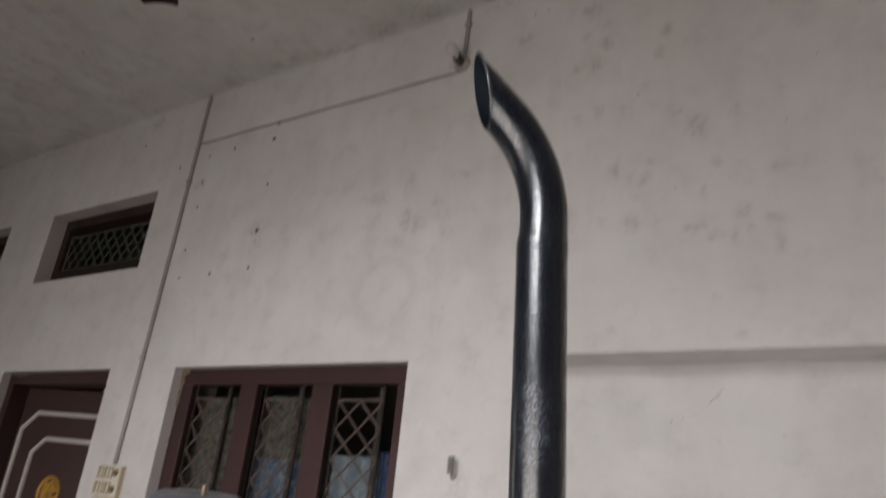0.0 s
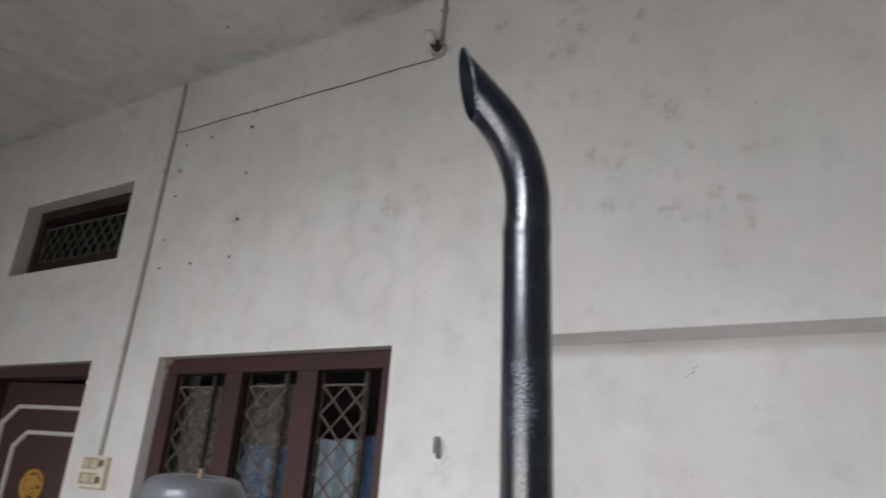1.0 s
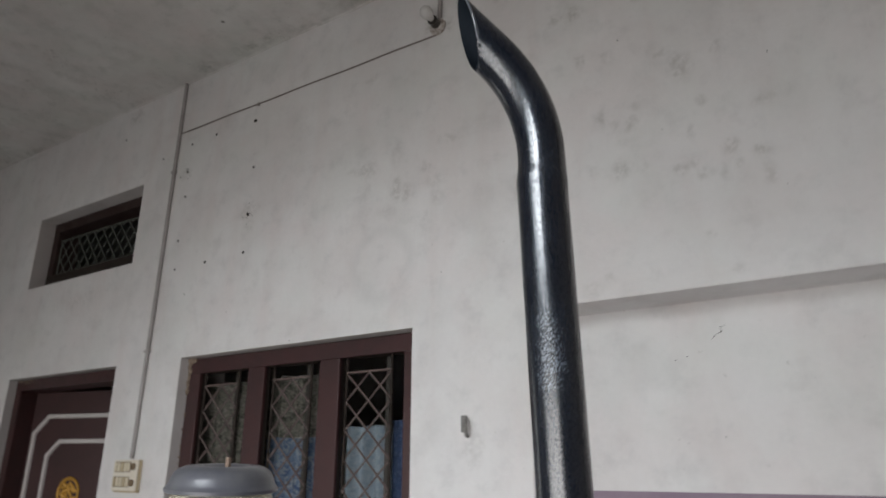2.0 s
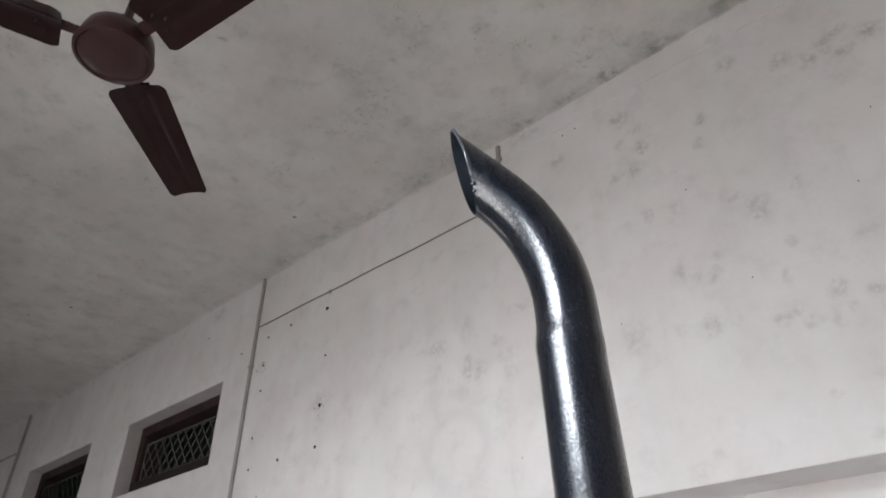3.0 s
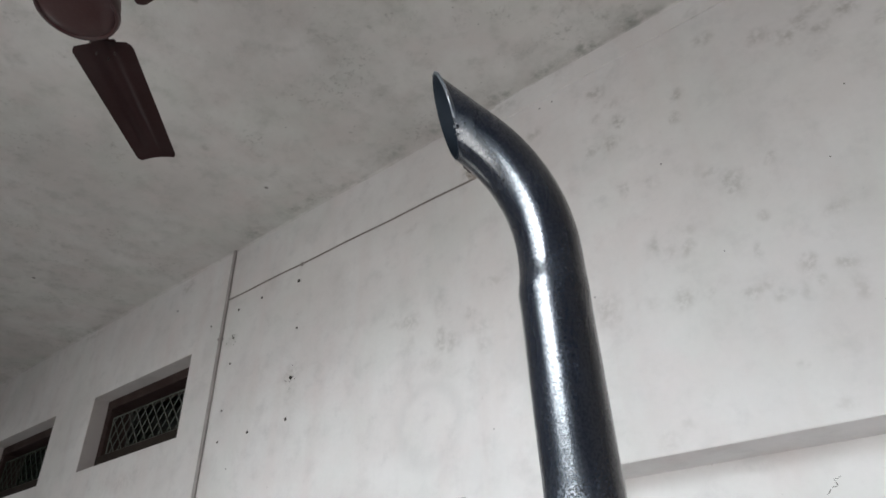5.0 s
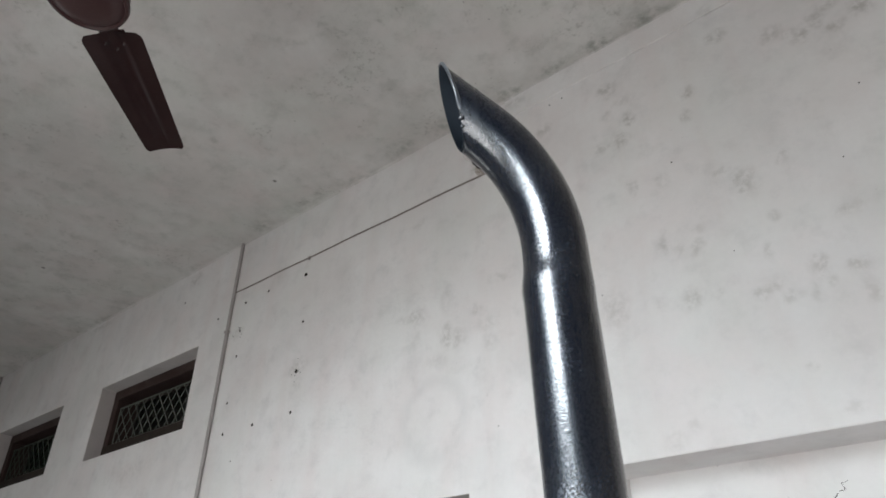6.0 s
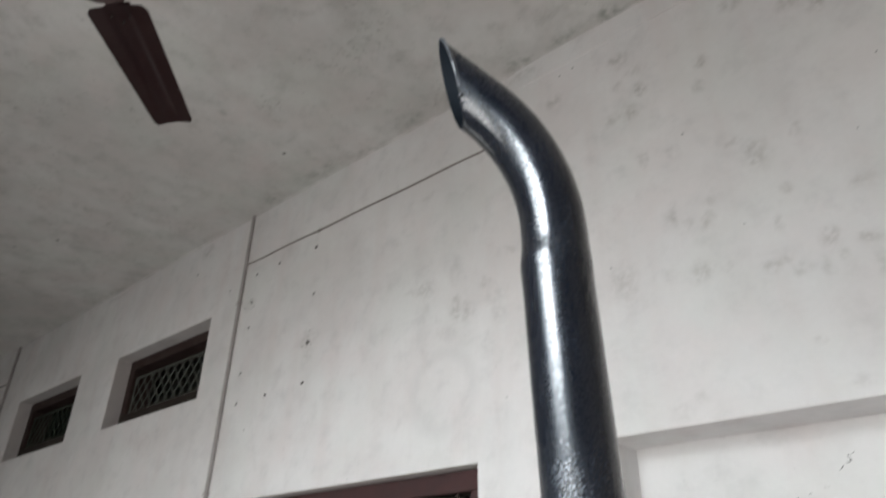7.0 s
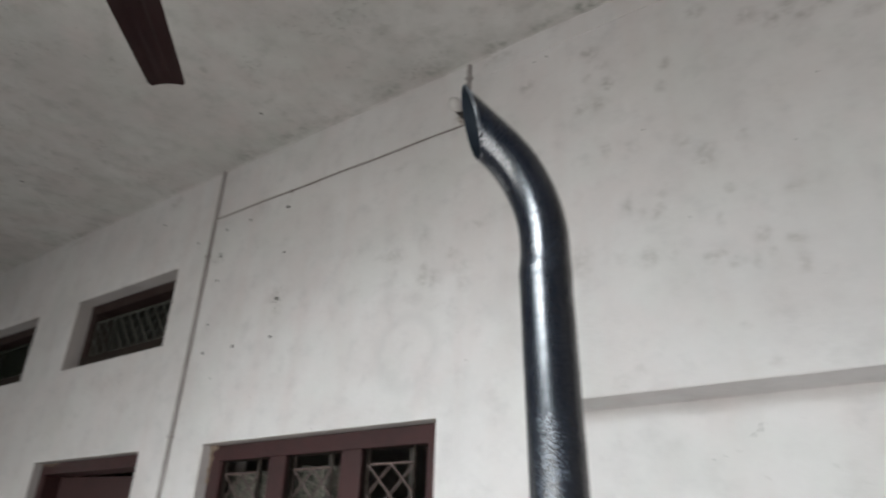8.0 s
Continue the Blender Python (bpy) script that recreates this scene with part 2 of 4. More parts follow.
SMUDGES = HIGH_SMUDGES + MIDDLE_SMUDGES + LOW_SMUDGES + WEST_SMUDGES
WALL = limewash("limewashed_plaster", (0.768, 0.750, 0.742), (0.50, 0.487, 0.48), SMUDGES, 0.95, (0.62, 0.545, 0.525))
# plaster of the unseen walls, kept dark so they bounce less light
PLAIN = limewash("unseen_wall_dark_plaster", (0.43, 0.41, 0.39), (0.30, 0.285, 0.27), (), 0.8, (0.33, 0.29, 0.26))
MOULD = [(0.66, -0.03, 0.10, 0.05, 0.85), (0.86, -0.035, 0.12, 0.05, 0.8), (0.27, -0.03, 0.09, 0.045, 0.8), (1.15, -0.03, 0.15, 0.05, 0.7), (-0.6, -0.02, 0.14, 0.03, 0.45), (0.47, -0.03, 0.07, 0.04, 0.7),
         (0.43, -0.53, 0.03, 0.02, 0.8), (0.47, -0.515, 0.02, 0.015, 0.7), (-0.258, -1.10, 0.015, 0.02, 0.8), (-3.1, -0.02, 0.2, 0.04, 0.5), (-1.97, -0.03, 0.12, 0.04, 0.45),
         (-0.30, -0.06, 0.12, 0.06, 0.55), (-0.02, -0.05, 0.10, 0.05, 0.6), (-0.95, -0.05, 0.16, 0.05, 0.5), (-1.30, -0.06, 0.10, 0.06, 0.55), (1.45, -0.05, 0.14, 0.06, 0.8), (1.75, -0.04, 0.15, 0.05, 0.7),
         (-0.05, -0.75, 0.02, 0.03, 0.6), (0.12, -0.62, 0.015, 0.02, 0.6), (-0.9, -0.62, 0.03, 0.03, 0.5), (0.62, -0.30, 0.02, 0.03, 0.5)]
CEILING = limewash("ceiling_limewash", (0.69, 0.672, 0.650), (0.40, 0.395, 0.37), MOULD, 1.35, (0.58, 0.515, 0.495), True)
# wall plaster made darker: the shade in the openings is in its colour
SHADED_REVEAL = limewash("shaded_reveal_plaster", (0.56, 0.53, 0.52), (0.34, 0.315, 0.305), (), 0.9)
ROOM = limewash("dull_room_limewash", (0.70, 0.68, 0.65), (0.52, 0.50, 0.47), (), 0.8)
FLOOR = limewash("cement_floor", (0.27, 0.26, 0.245), (0.19, 0.182, 0.172), (), 0.8, (0.28, 0.25, 0.22))
GROUND = limewash("packed_earth", (0.30, 0.26, 0.21), (0.20, 0.17, 0.13), (), 0.8, (0.25, 0.2, 0.15))
DADO = limewash("mauve_dado_paint", (0.27, 0.20, 0.26), (0.20, 0.15, 0.19), (), 0.8, (0.30, 0.24, 0.27))
WOOD = painted("brown_enamel", (0.051, 0.018, 0.018), (0.034, 0.015, 0.015), 0.48, 9.0, 0.06, 0.8)
# wood of window depths and vent sills, with their shade put into the colour
SHADE_WOOD = painted("shade_dark_wood", (0.028, 0.021, 0.018), (0.045, 0.034, 0.028), 0.7, 12.0, 0.0, 0.5)
LEAF = painted("dark_brown_door_paint", (0.056, 0.024, 0.024), (0.038, 0.018, 0.018), 0.40, 6.0, 0.15, 0.6)
CREAM = painted("cream_moulding_paint", (0.60, 0.56, 0.545), (0.45, 0.41, 0.39), 0.5, 12.0)
GOLD = painted("gilt_paint", (0.55, 0.30, 0.05), (0.38, 0.19, 0.03), 0.4, 30.0, 0.1, 0.5, 0.3)
# darker copy of the brown enamel: the vent recess's shade is in its colour
SHADED_VENT_WOOD = painted("shaded_dusty_brown_enamel", (0.040, 0.024, 0.022), (0.065, 0.048, 0.044), 0.6, 9.0, 0.0, 0.6)
for flat_paint in (SHADE_WOOD, SHADED_VENT_WOOD):
    flat_paint.node_tree.nodes["Principled BSDF"].inputs["Specular IOR Level"].default_value = 0.15
GRILLE = painted("brown_grille_paint", (0.125, 0.088, 0.080), (0.06, 0.042, 0.038), 0.5, 30.0)
VENT_GRILLE = painted("grey_grille_paint", (0.125, 0.135, 0.115), (0.07, 0.074, 0.064), 0.55, 30.0)
GREEN_GRILLE = painted("dull_green_grille_paint", (0.050, 0.066, 0.048), (0.032, 0.040, 0.030), 0.6, 30.0)
CONDUIT = painted("limewashed_conduit", (0.38, 0.35, 0.34), (0.25, 0.225, 0.215), 0.6, 8.0, 0.0, 0.6)
WIRE = painted("dusty_cable", (0.25, 0.22, 0.205), (0.15, 0.13, 0.12), 0.6, 8.0)


def fan_enamel():
    m, nt, b = material("brown_fan_enamel")
    pos = node(nt, "ShaderNodeTexCoord").outputs["Object"]
    dust = ramp(nt, noise_tex(nt, pos, 6.0, 4, 0.55), 0.40, 0.70)
    fine = noise_tex(nt, pos, 160.0, 3, 0.6)
    col = mix(nt, calc(nt, "MULTIPLY", dust, 0.35), (0.042, 0.019, 0.019), (0.070, 0.043, 0.041))
    nt.links.new(mix(nt, ramp(nt, fine, 0.45, 0.75, 0.0, 0.12), col, (0.09, 0.07, 0.066)), b.inputs["Base Color"])
    nt.links.new(ramp(nt, dust, 0.0, 1.0, 0.34, 0.48), b.inputs["Roughness"])
    b.inputs["Specular IOR Level"].default_value = 0.2
    b.inputs["Coat Weight"].default_value, b.inputs["Coat Roughness"].default_value = 0.16, 0.10
    return m


FAN = fan_enamel()
SCREW = painted("dull_painted_screw", (0.045, 0.034, 0.033), (0.03, 0.024, 0.023), 0.5, 60.0)
MORTAR = painted("crumbling_tan_mortar", (0.26, 0.20, 0.15), (0.16, 0.12, 0.09), 0.9, 60.0, 0.0, 0.8)
IVORY = painted("ivory_plastic", (0.68, 0.61, 0.47), (0.50, 0.42, 0.28), 0.45, 25.0)
IVORY_PALE = painted("pale_ivory_plastic", (0.72, 0.67, 0.57), (0.58, 0.52, 0.42), 0.45, 25.0)
IVORY_DARK = painted("aged_ivory_plastic", (0.52, 0.43, 0.28), (0.36, 0.28, 0.17), 0.45, 25.0)
AGED_BROWN = painted("aged_brown_plastic", (0.20, 0.14, 0.085), (0.12, 0.085, 0.05), 0.45, 40.0)
BAKELITE = painted("black_bakelite", (0.03, 0.025, 0.02), (0.06, 0.05, 0.04), 0.4, 25.0)
DUSTY_BASE = painted("limewash_spattered_plastic", (0.50, 0.455, 0.42), (0.20, 0.17, 0.145), 0.7, 60.0, 0.0, 1.0)
BULB = painted("opal_bulb_glass", (0.60, 0.58, 0.56), (0.50, 0.48, 0.46), 0.25, 25.0)
LID = painted("grey_moulded_plastic", (0.072, 0.075, 0.092), (0.15, 0.148, 0.145), 0.34, 14.0, 0.25, 0.45, 0.0, 0.01)
RUST = painted("rusty_steel", (0.30, 0.22, 0.17), (0.22, 0.13, 0.09), 0.6, 60.0, 0.0, 0.8, 0.4)
STEEL = painted("dull_steel", (0.25, 0.24, 0.23), (0.12, 0.11, 0.10), 0.5, 60.0, 0.0, 0.6, 0.6)
HOLE = painted("dark_hole", (0.03, 0.026, 0.022), (0.05, 0.045, 0.04), 0.9, 40.0)


def black_pipe_paint():
    m, nt, b = material("glossy_black_pipe_paint")
    pos = node(nt, "ShaderNodeTexCoord").outputs["Object"]
    dust = ramp(nt, noise_tex(nt, pos, 16.0, 6, 0.68), 0.44, 0.62)
    grit = ramp(nt, noise_tex(nt, pos, 760.0, 4, 0.7, (1.0, 1.0, 0.6)), 0.46, 0.58)
    speck = ramp(nt, noise_tex(nt, pos, 900.0, 2, 0.6), 0.58, 0.72)
    brush = noise_tex(nt, pos, 110.0, 3, 0.6, (1.0, 1.0, 0.15))
    # dusty, dulled patches with ragged edges in the gloss, thickest below the seam and low on the tube
    height = node(nt, "ShaderNodeSeparateXYZ")
    nt.links.new(place(nt), height.inputs[0])
    spread = node(nt, "ShaderNodeVectorMath", operation="MULTIPLY_ADD")
    spread.inputs[1].default_value = (1 / 0.020, 1 / 0.03, 1 / 0.085)
    spread.inputs[2].default_value = (-1.134 / 0.020, 1.372 / 0.03, -1.715 / 0.085)
    nt.links.new(place(nt), spread.inputs[0])
    away = node(nt, "ShaderNodeVectorMath", operation="LENGTH")
    nt.links.new(spread.outputs[0], away.inputs[0])
    low_band = calc(nt, "SUBTRACT", 1.0, ramp(nt, calc(nt, "ADD", away.outputs["Value"], calc(nt, "MULTIPLY", noise_tex(nt, pos, 45.0, 4, 0.6), 0.8)), 0.6, 1.5))
    beside = node(nt, "ShaderNodeVectorMath", operation="MULTIPLY_ADD")
    beside.inputs[1].default_value = (1 / 0.011, 1 / 0.014, 1 / 0.055)
    beside.inputs[2].default_value = (-1.139 / 0.011, 1.378 / 0.014, -1.915 / 0.055)
    nt.links.new(place(nt), beside.inputs[0])
    beside_far = node(nt, "ShaderNodeVectorMath", operation="LENGTH")
    nt.links.new(beside.outputs[0], beside_far.inputs[0])
    rag = calc(nt, "MULTIPLY", noise_tex(nt, pos, 60.0, 4, 0.6), 0.8)
    low_band = calc(nt, "MAXIMUM", low_band, calc(nt, "MULTIPLY", 0.38, calc(nt, "SUBTRACT", 1.0, ramp(nt, calc(nt, "ADD", beside_far.outputs["Value"], rag), 0.5, 1.4))))
    mouth_band = ramp(nt, height.outputs["Z"], 1.985, 2.035)
    seam_band = calc(nt, "SUBTRACT", 1.0, ramp(nt, calc(nt, "ABSOLUTE", calc(nt, "SUBTRACT", height.outputs["Z"], 1.90), 0.0), 0.0, 0.06))
    bend_band = calc(nt, "MULTIPLY", ramp(nt, height.outputs["Z"], 1.92, 1.985), 0.55)
    dust = calc(nt, "MINIMUM", 1.0, calc(nt, "ADD", calc(nt, "MULTIPLY", dust, 0.12), calc(nt, "MULTIPLY", calc(nt, "MAXIMUM", bend_band, calc(nt, "MAXIMUM", low_band, calc(nt, "MULTIPLY", seam_band, 0.55))), calc(nt, "ADD", 0.25, calc(nt, "MULTIPLY", dust, 0.6)))))
    dull = calc(nt, "MULTIPLY", dust, grit)
    film = calc(nt, "MULTIPLY", calc(nt, "MULTIPLY", dust, grit), calc(nt, "ADD", 0.008, calc(nt, "ADD", calc(nt, "MULTIPLY", speck, 0.03), calc(nt, "MULTIPLY", low_band, 0.8))))
    col = mix(nt, film, (0.0060, 0.0078, 0.0125), (0.17, 0.20, 0.25))
    # a scatter of pale dust specks, in patches
    patchy = ramp(nt, noise_tex(nt, pos, 26.0, 4, 0.6), 0.47, 0.60)
    bits = ramp(nt, noise_tex(nt, pos, 520.0, 3, 0.65), 0.53, 0.64)
    col = mix(nt, calc(nt, "MULTIPLY", calc(nt, "MULTIPLY", patchy, bits), 0.11), col, (0.20, 0.235, 0.30))
    nt.links.new(col, b.inputs["Base Color"])
    nt.links.new(ramp(nt, brush, 0.3, 0.7, 0.22, 0.30), b.inputs["Roughness"])
    b.inputs["Specular IOR Level"].default_value = 0.26
    b.inputs["Specular Tint"].default_value = (0.84, 0.91, 1.0, 1.0)
    # tiny dull pits break up the gloss
    pits = ramp(nt, noise_tex(nt, pos, 540.0, 3, 0.62), 0.46, 0.60, 1.0, 0.66)
    nt.links.new(calc(nt, "MULTIPLY", pits, calc(nt, "SUBTRACT", calc(nt, "SUBTRACT", 0.95, calc(nt, "MULTIPLY", dull, 0.2)), calc(nt, "MULTIPLY", mouth_band, calc(nt, "ADD", 0.20, calc(nt, "MULTIPLY", grit, 0.45))))), b.inputs["Coat Weight"])
    worn = ramp(nt, calc(nt, "ADD", height.outputs["Z"], calc(nt, "MULTIPLY", dust, 0.06)), 1.80, 1.95, 0.09, 0.0)
    nt.links.new(calc(nt, "ADD", worn, calc(nt, "ADD", calc(nt, "MULTIPLY", calc(nt, "MAXIMUM", dull, calc(nt, "MULTIPLY", calc(nt, "MULTIPLY", mouth_band, calc(nt, "ADD", 0.5, calc(nt, "MULTIPLY", grit, 0.5))), 0.12)), 0.30), ramp(nt, brush, 0.3, 0.7, 0.06, 0.11))), b.inputs["Coat Roughness"])
    b.inputs["Coat IOR"].default_value = 1.9
    # fine grit and faint brush strokes in the paint; its gloss runs smoother over them
    strokes = noise_tex(nt, pos, 480.0, 3, 0.6, (0.35, 0.35, 1.7))
    peel = noise_tex(nt, pos, 560.0, 3, 0.65)
    waves = noise_tex(nt, pos, 60.0, 3, 0.5)
    h = calc(nt, "ADD", calc(nt, "MULTIPLY", strokes, 0.35), calc(nt, "ADD", calc(nt, "MULTIPLY", peel, 1.0), calc(nt, "MULTIPLY", waves, 0.5)))
    h = calc(nt, "ADD", h, calc(nt, "MULTIPLY", dull, 0.5))
    bump(nt, b, h, 0.24, 0.0010)
    gloss = node(nt, "ShaderNodeBump")
    gloss.inputs["Strength"].default_value, gloss.inputs["Distance"].default_value = 0.21, 0.0010
    nt.links.new(calc(nt, "ADD", calc(nt, "MULTIPLY", strokes, 0.30), calc(nt, "ADD", calc(nt, "MULTIPLY", peel, 0.55), calc(nt, "MULTIPLY", waves, 0.7))), gloss.inputs["Height"])
    nt.links.new(gloss.outputs["Normal"], b.inputs["Coat Normal"])
    return m


PIPE = black_pipe_paint()
SOOT = painted("sooty_inner_paint", (0.008, 0.011, 0.015), (0.013, 0.016, 0.021), 0.7, 40.0)
SOOT.node_tree.nodes["Principled BSDF"].inputs["Specular IOR Level"].default_value = 0.06
RIM = painted("dusty_cut_rim_paint", (0.045, 0.052, 0.062), (0.10, 0.11, 0.125), 0.38, 90.0, 0.4, 0.7)


def clear_plastic():
    m, nt, b = material("yellowed_clear_plastic")
    b.inputs["Base Color"].default_value = (0.75, 0.72, 0.58, 1)
    b.inputs["Transmission Weight"].default_value = 0.7
    b.inputs["Roughness"].default_value = 0.2
    return m


def curtain_cloth(name, base, patches, tint):
    m, nt, b = material(name)
    pos = place(nt)
    a = ramp(nt, noise_tex(nt, pos, 38.0, 4, 0.6), 0.42, 0.62)
    c = ramp(nt, noise_tex(nt, pos, 75.0, 3, 0.55), 0.48, 0.62)
    col = mix(nt, a, base, patches)
    col = mix(nt, calc(nt, "MULTIPLY", c, 0.7), col, tint)
    nt.links.new(col, b.inputs["Base Color"])
    b.inputs["Roughness"].default_value = 0.9
    return m


CLEAR = clear_plastic()
CLOTH_GREY = curtain_cloth("printed_grey_curtain", (0.22, 0.21, 0.175), (0.075, 0.08, 0.06), (0.37, 0.345, 0.30))
CLOTH_BLUE = curtain_cloth("printed_blue_curtain", (0.19, 0.265, 0.38), (0.08, 0.13, 0.25), (0.46, 0.50, 0.53))
CLOTH_PALE = curtain_cloth("pale_blue_curtain", (0.46, 0.55, 0.61), (0.34, 0.43, 0.51), (0.58, 0.63, 0.66))
CLOTH_NAVY = curtain_cloth("navy_curtain_edge", (0.07, 0.11, 0.22), (0.05, 0.075, 0.16), (0.13, 0.17, 0.28))


# ---- mesh helpers ----
def box(bm, x0, x1, y0, y1, z0, z1):
    v = [bm.verts.new((x, y, z)) for z in (z0, z1) for y in (y0, y1) for x in (x0, x1)]
    for a, b, c, d in ((0, 2, 3, 1), (4, 5, 7, 6), (0, 1, 5, 4), (2, 6, 7, 3), (0, 4, 6, 2), (1, 3, 7, 5)):
        bm.faces.new((v[a], v[b], v[c], v[d]))
    return v


def soften(bm, width, segments=2):
    bmesh.ops.bevel(bm, geom=bm.edges[:], offset=width, segments=segments, affect="EDGES", profile=0.6, clamp_overlap=True)


def boxes(*rows, bevel=0.0):
    bm = bmesh.new()
    for row in rows:
        box(bm, *row)
    if bevel:
        soften(bm, bevel)
    return bm


def tube(points, radius, sides=12, closed_ends=True):
    """A round bar along a line of points; the radius may change along it."""
    bm = bmesh.new()
    pts = [Vector(p) for p in points]
    radii = radius if isinstance(radius, (list, tuple)) else [radius] * len(pts)
    rings, up = [], None
    for n, p in enumerate(pts):
        way = (pts[min(n + 1, len(pts) - 1)] - pts[max(n - 1, 0)]).normalized()
        if up is None:
            up = way.orthogonal().normalized()
        up = (up - way * up.dot(way)).normalized()
        side = way.cross(up)
        rings.append([bm.verts.new(p + radii[n] * (math.cos(a) * up + math.sin(a) * side)) for a in (2 * math.pi * k / sides for k in range(sides))])
    for a, b in zip(rings, rings[1:]):
        for k in range(sides):
            bm.faces.new((a[k], a[(k + 1) % sides], b[(k + 1) % sides], b[k]))
    if closed_ends:
        bm.faces.new(rings[0][::-1])
        bm.faces.new(rings[-1])
    return bm


def lathe(profile, sides=48):
    """A turned shape about z from rows of radius, height, from the bottom outwards to the top."""
    bm = bmesh.new()
    rings = []
    for r, z in profile:
        if r < 1e-6:
            rings.append([bm.verts.new((0, 0, z))])
        else:
            rings.append([bm.verts.new((r * math.cos(2 * math.pi * k / sides), r * math.sin(2 * math.pi * k / sides), z)) for k in range(sides)])
    for a, b in zip(rings, rings[1:]):
        for k in range(sides):
            j = (k + 1) % sides
            if len(a) == 1:
                bm.faces.new((a[0], b[j], b[k]))
            elif len(b) == 1:
                bm.faces.new((a[k], a[j], b[0]))
            else:
                bm.faces.new((a[k], a[j], b[j], b[k]))
    return bm


def mesh_object(name, bm, mat, smooth=False):
    bmesh.ops.recalc_face_normals(bm, faces=bm.faces[:])
    me = bpy.data.meshes.new(name)
    bm.to_mesh(me)
    bm.free()
    me.materials.append(mat)
    if smooth:
        me.shade_smooth()
        me.set_sharp_from_angle(angle=radians(38))
    return new(name, me)


def part(name, bm, mat, parent, label="", smooth=False):
    ob = mesh_object(name, bm, mat, smooth)
    ob.parent = parent
    if label:
        ob["label"] = label
    return ob


def structure(name, bm, mat, label, category, smooth=False):
    return tagged(mesh_object(name, bm, mat, smooth), label, category, kind="structure")


def thing(name, base, label, category, group="", kind=""):
    ob = new(name)
    ob.empty_display_size = 0.1
    ob.matrix_world = Matrix.Translation(base)
    return tagged(ob, label, category, group, kind)


# ---- the porch: walls, ceiling, floor ----
LEFT, RIGHT, TOP, THICK = -8.0, 3.4, 3.617, 0.26
DOOR_X = ((-2.855, -1.808), (-4.42, -3.375))
DOOR_TOP, VENT_Z0, VENT_Z1 = 2.10, 2.640, 3.086
WIN_X0, WIN_X1, WIN_Z0 = -1.30, 0.0, 0.90
NICHE_X0, NICHE_X1, NICHE_TOP, NICHE_DEEP = 0.462, 2.90, 2.11, 0.175


def pierced_wall(x0, x1, z0, z1, y0, y1, holes):
    """A wall along x with rectangular openings right through it, as one closed mesh."""
    xs = sorted({x0, x1, *(h[0] for h in holes), *(h[1] for h in holes)})
    zs = sorted({z0, z1, *(h[2] for h in holes), *(h[3] for h in holes)})
    bm, at = bmesh.new(), {}

    def vert(x, y, z):
        if (x, y, z) not in at:
            at[x, y, z] = bm.verts.new((x, y, z))
        return at[x, y, z]

    solid = {}
    for i in range(len(xs) - 1):
        for k in range(len(zs) - 1):
            cx, cz = (xs[i] + xs[i + 1]) / 2, (zs[k] + zs[k + 1]) / 2
            solid[i, k] = not any(h[0] < cx < h[1] and h[2] < cz < h[3] for h in holes)
    for (i, k), filled in solid.items():
        if not filled:
            continue
        a, b, c, d = xs[i], xs[i + 1], zs[k], zs[k + 1]
        bm.faces.new([vert(*p) for p in ((a, y0, c), (b, y0, c), (b, y0, d), (a, y0, d))])
        bm.faces.new([vert(*p) for p in ((a, y1, d), (b, y1, d), (b, y1, c), (a, y1, c))])
        for di, dk, e in ((-1, 0, ((a, c), (a, d))), (1, 0, ((b, d), (b, c))), (0, -1, ((b, c), (a, c))), (0, 1, ((a, d), (b, d)))):
            if not solid.get((i + di, k + dk), False):
                (ax, az), (bx, bz) = e
                bm.faces.new([vert(*p) for p in ((ax, y0, az), (bx, y0, bz), (bx, y1, bz), (ax, y1, az))])
    return bm


openings = [(x0, x1, 0.0, DOOR_TOP) for x0, x1 in DOOR_X] + [(x0, x1, VENT_Z0, VENT_Z1) for x0, x1 in DOOR_X]
openings += [(WIN_X0, WIN_X1, WIN_Z0, DOOR_TOP), (NICHE_X0, NICHE_X1, 0.0, NICHE_TOP)]
wall_north = structure("wall_north", pierced_wall(LEFT, RIGHT, 0, TOP, 0, THICK, openings), WALL,
                       "stained off-white limewashed plaster wall with door, window and vents", "wall")
# reveal faces take the darker plaster, which stands in for their shade
wall_north.data.materials.append(SHADED_REVEAL)
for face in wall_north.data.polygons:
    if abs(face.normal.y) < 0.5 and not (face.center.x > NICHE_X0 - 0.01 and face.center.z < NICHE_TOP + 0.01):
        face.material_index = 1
edge = wall_north.modifiers.new("worn_edges", "BEVEL")
edge.width, edge.segments, edge.limit_method = 0.004, 2, "ANGLE"

structure("trim", boxes((0.23, RIGHT - 0.01, -0.005, 0.0, 3.516, TOP - 0.001), bevel=0.0015), WALL,
          "slightly raised plaster band under the ceiling", "trim")
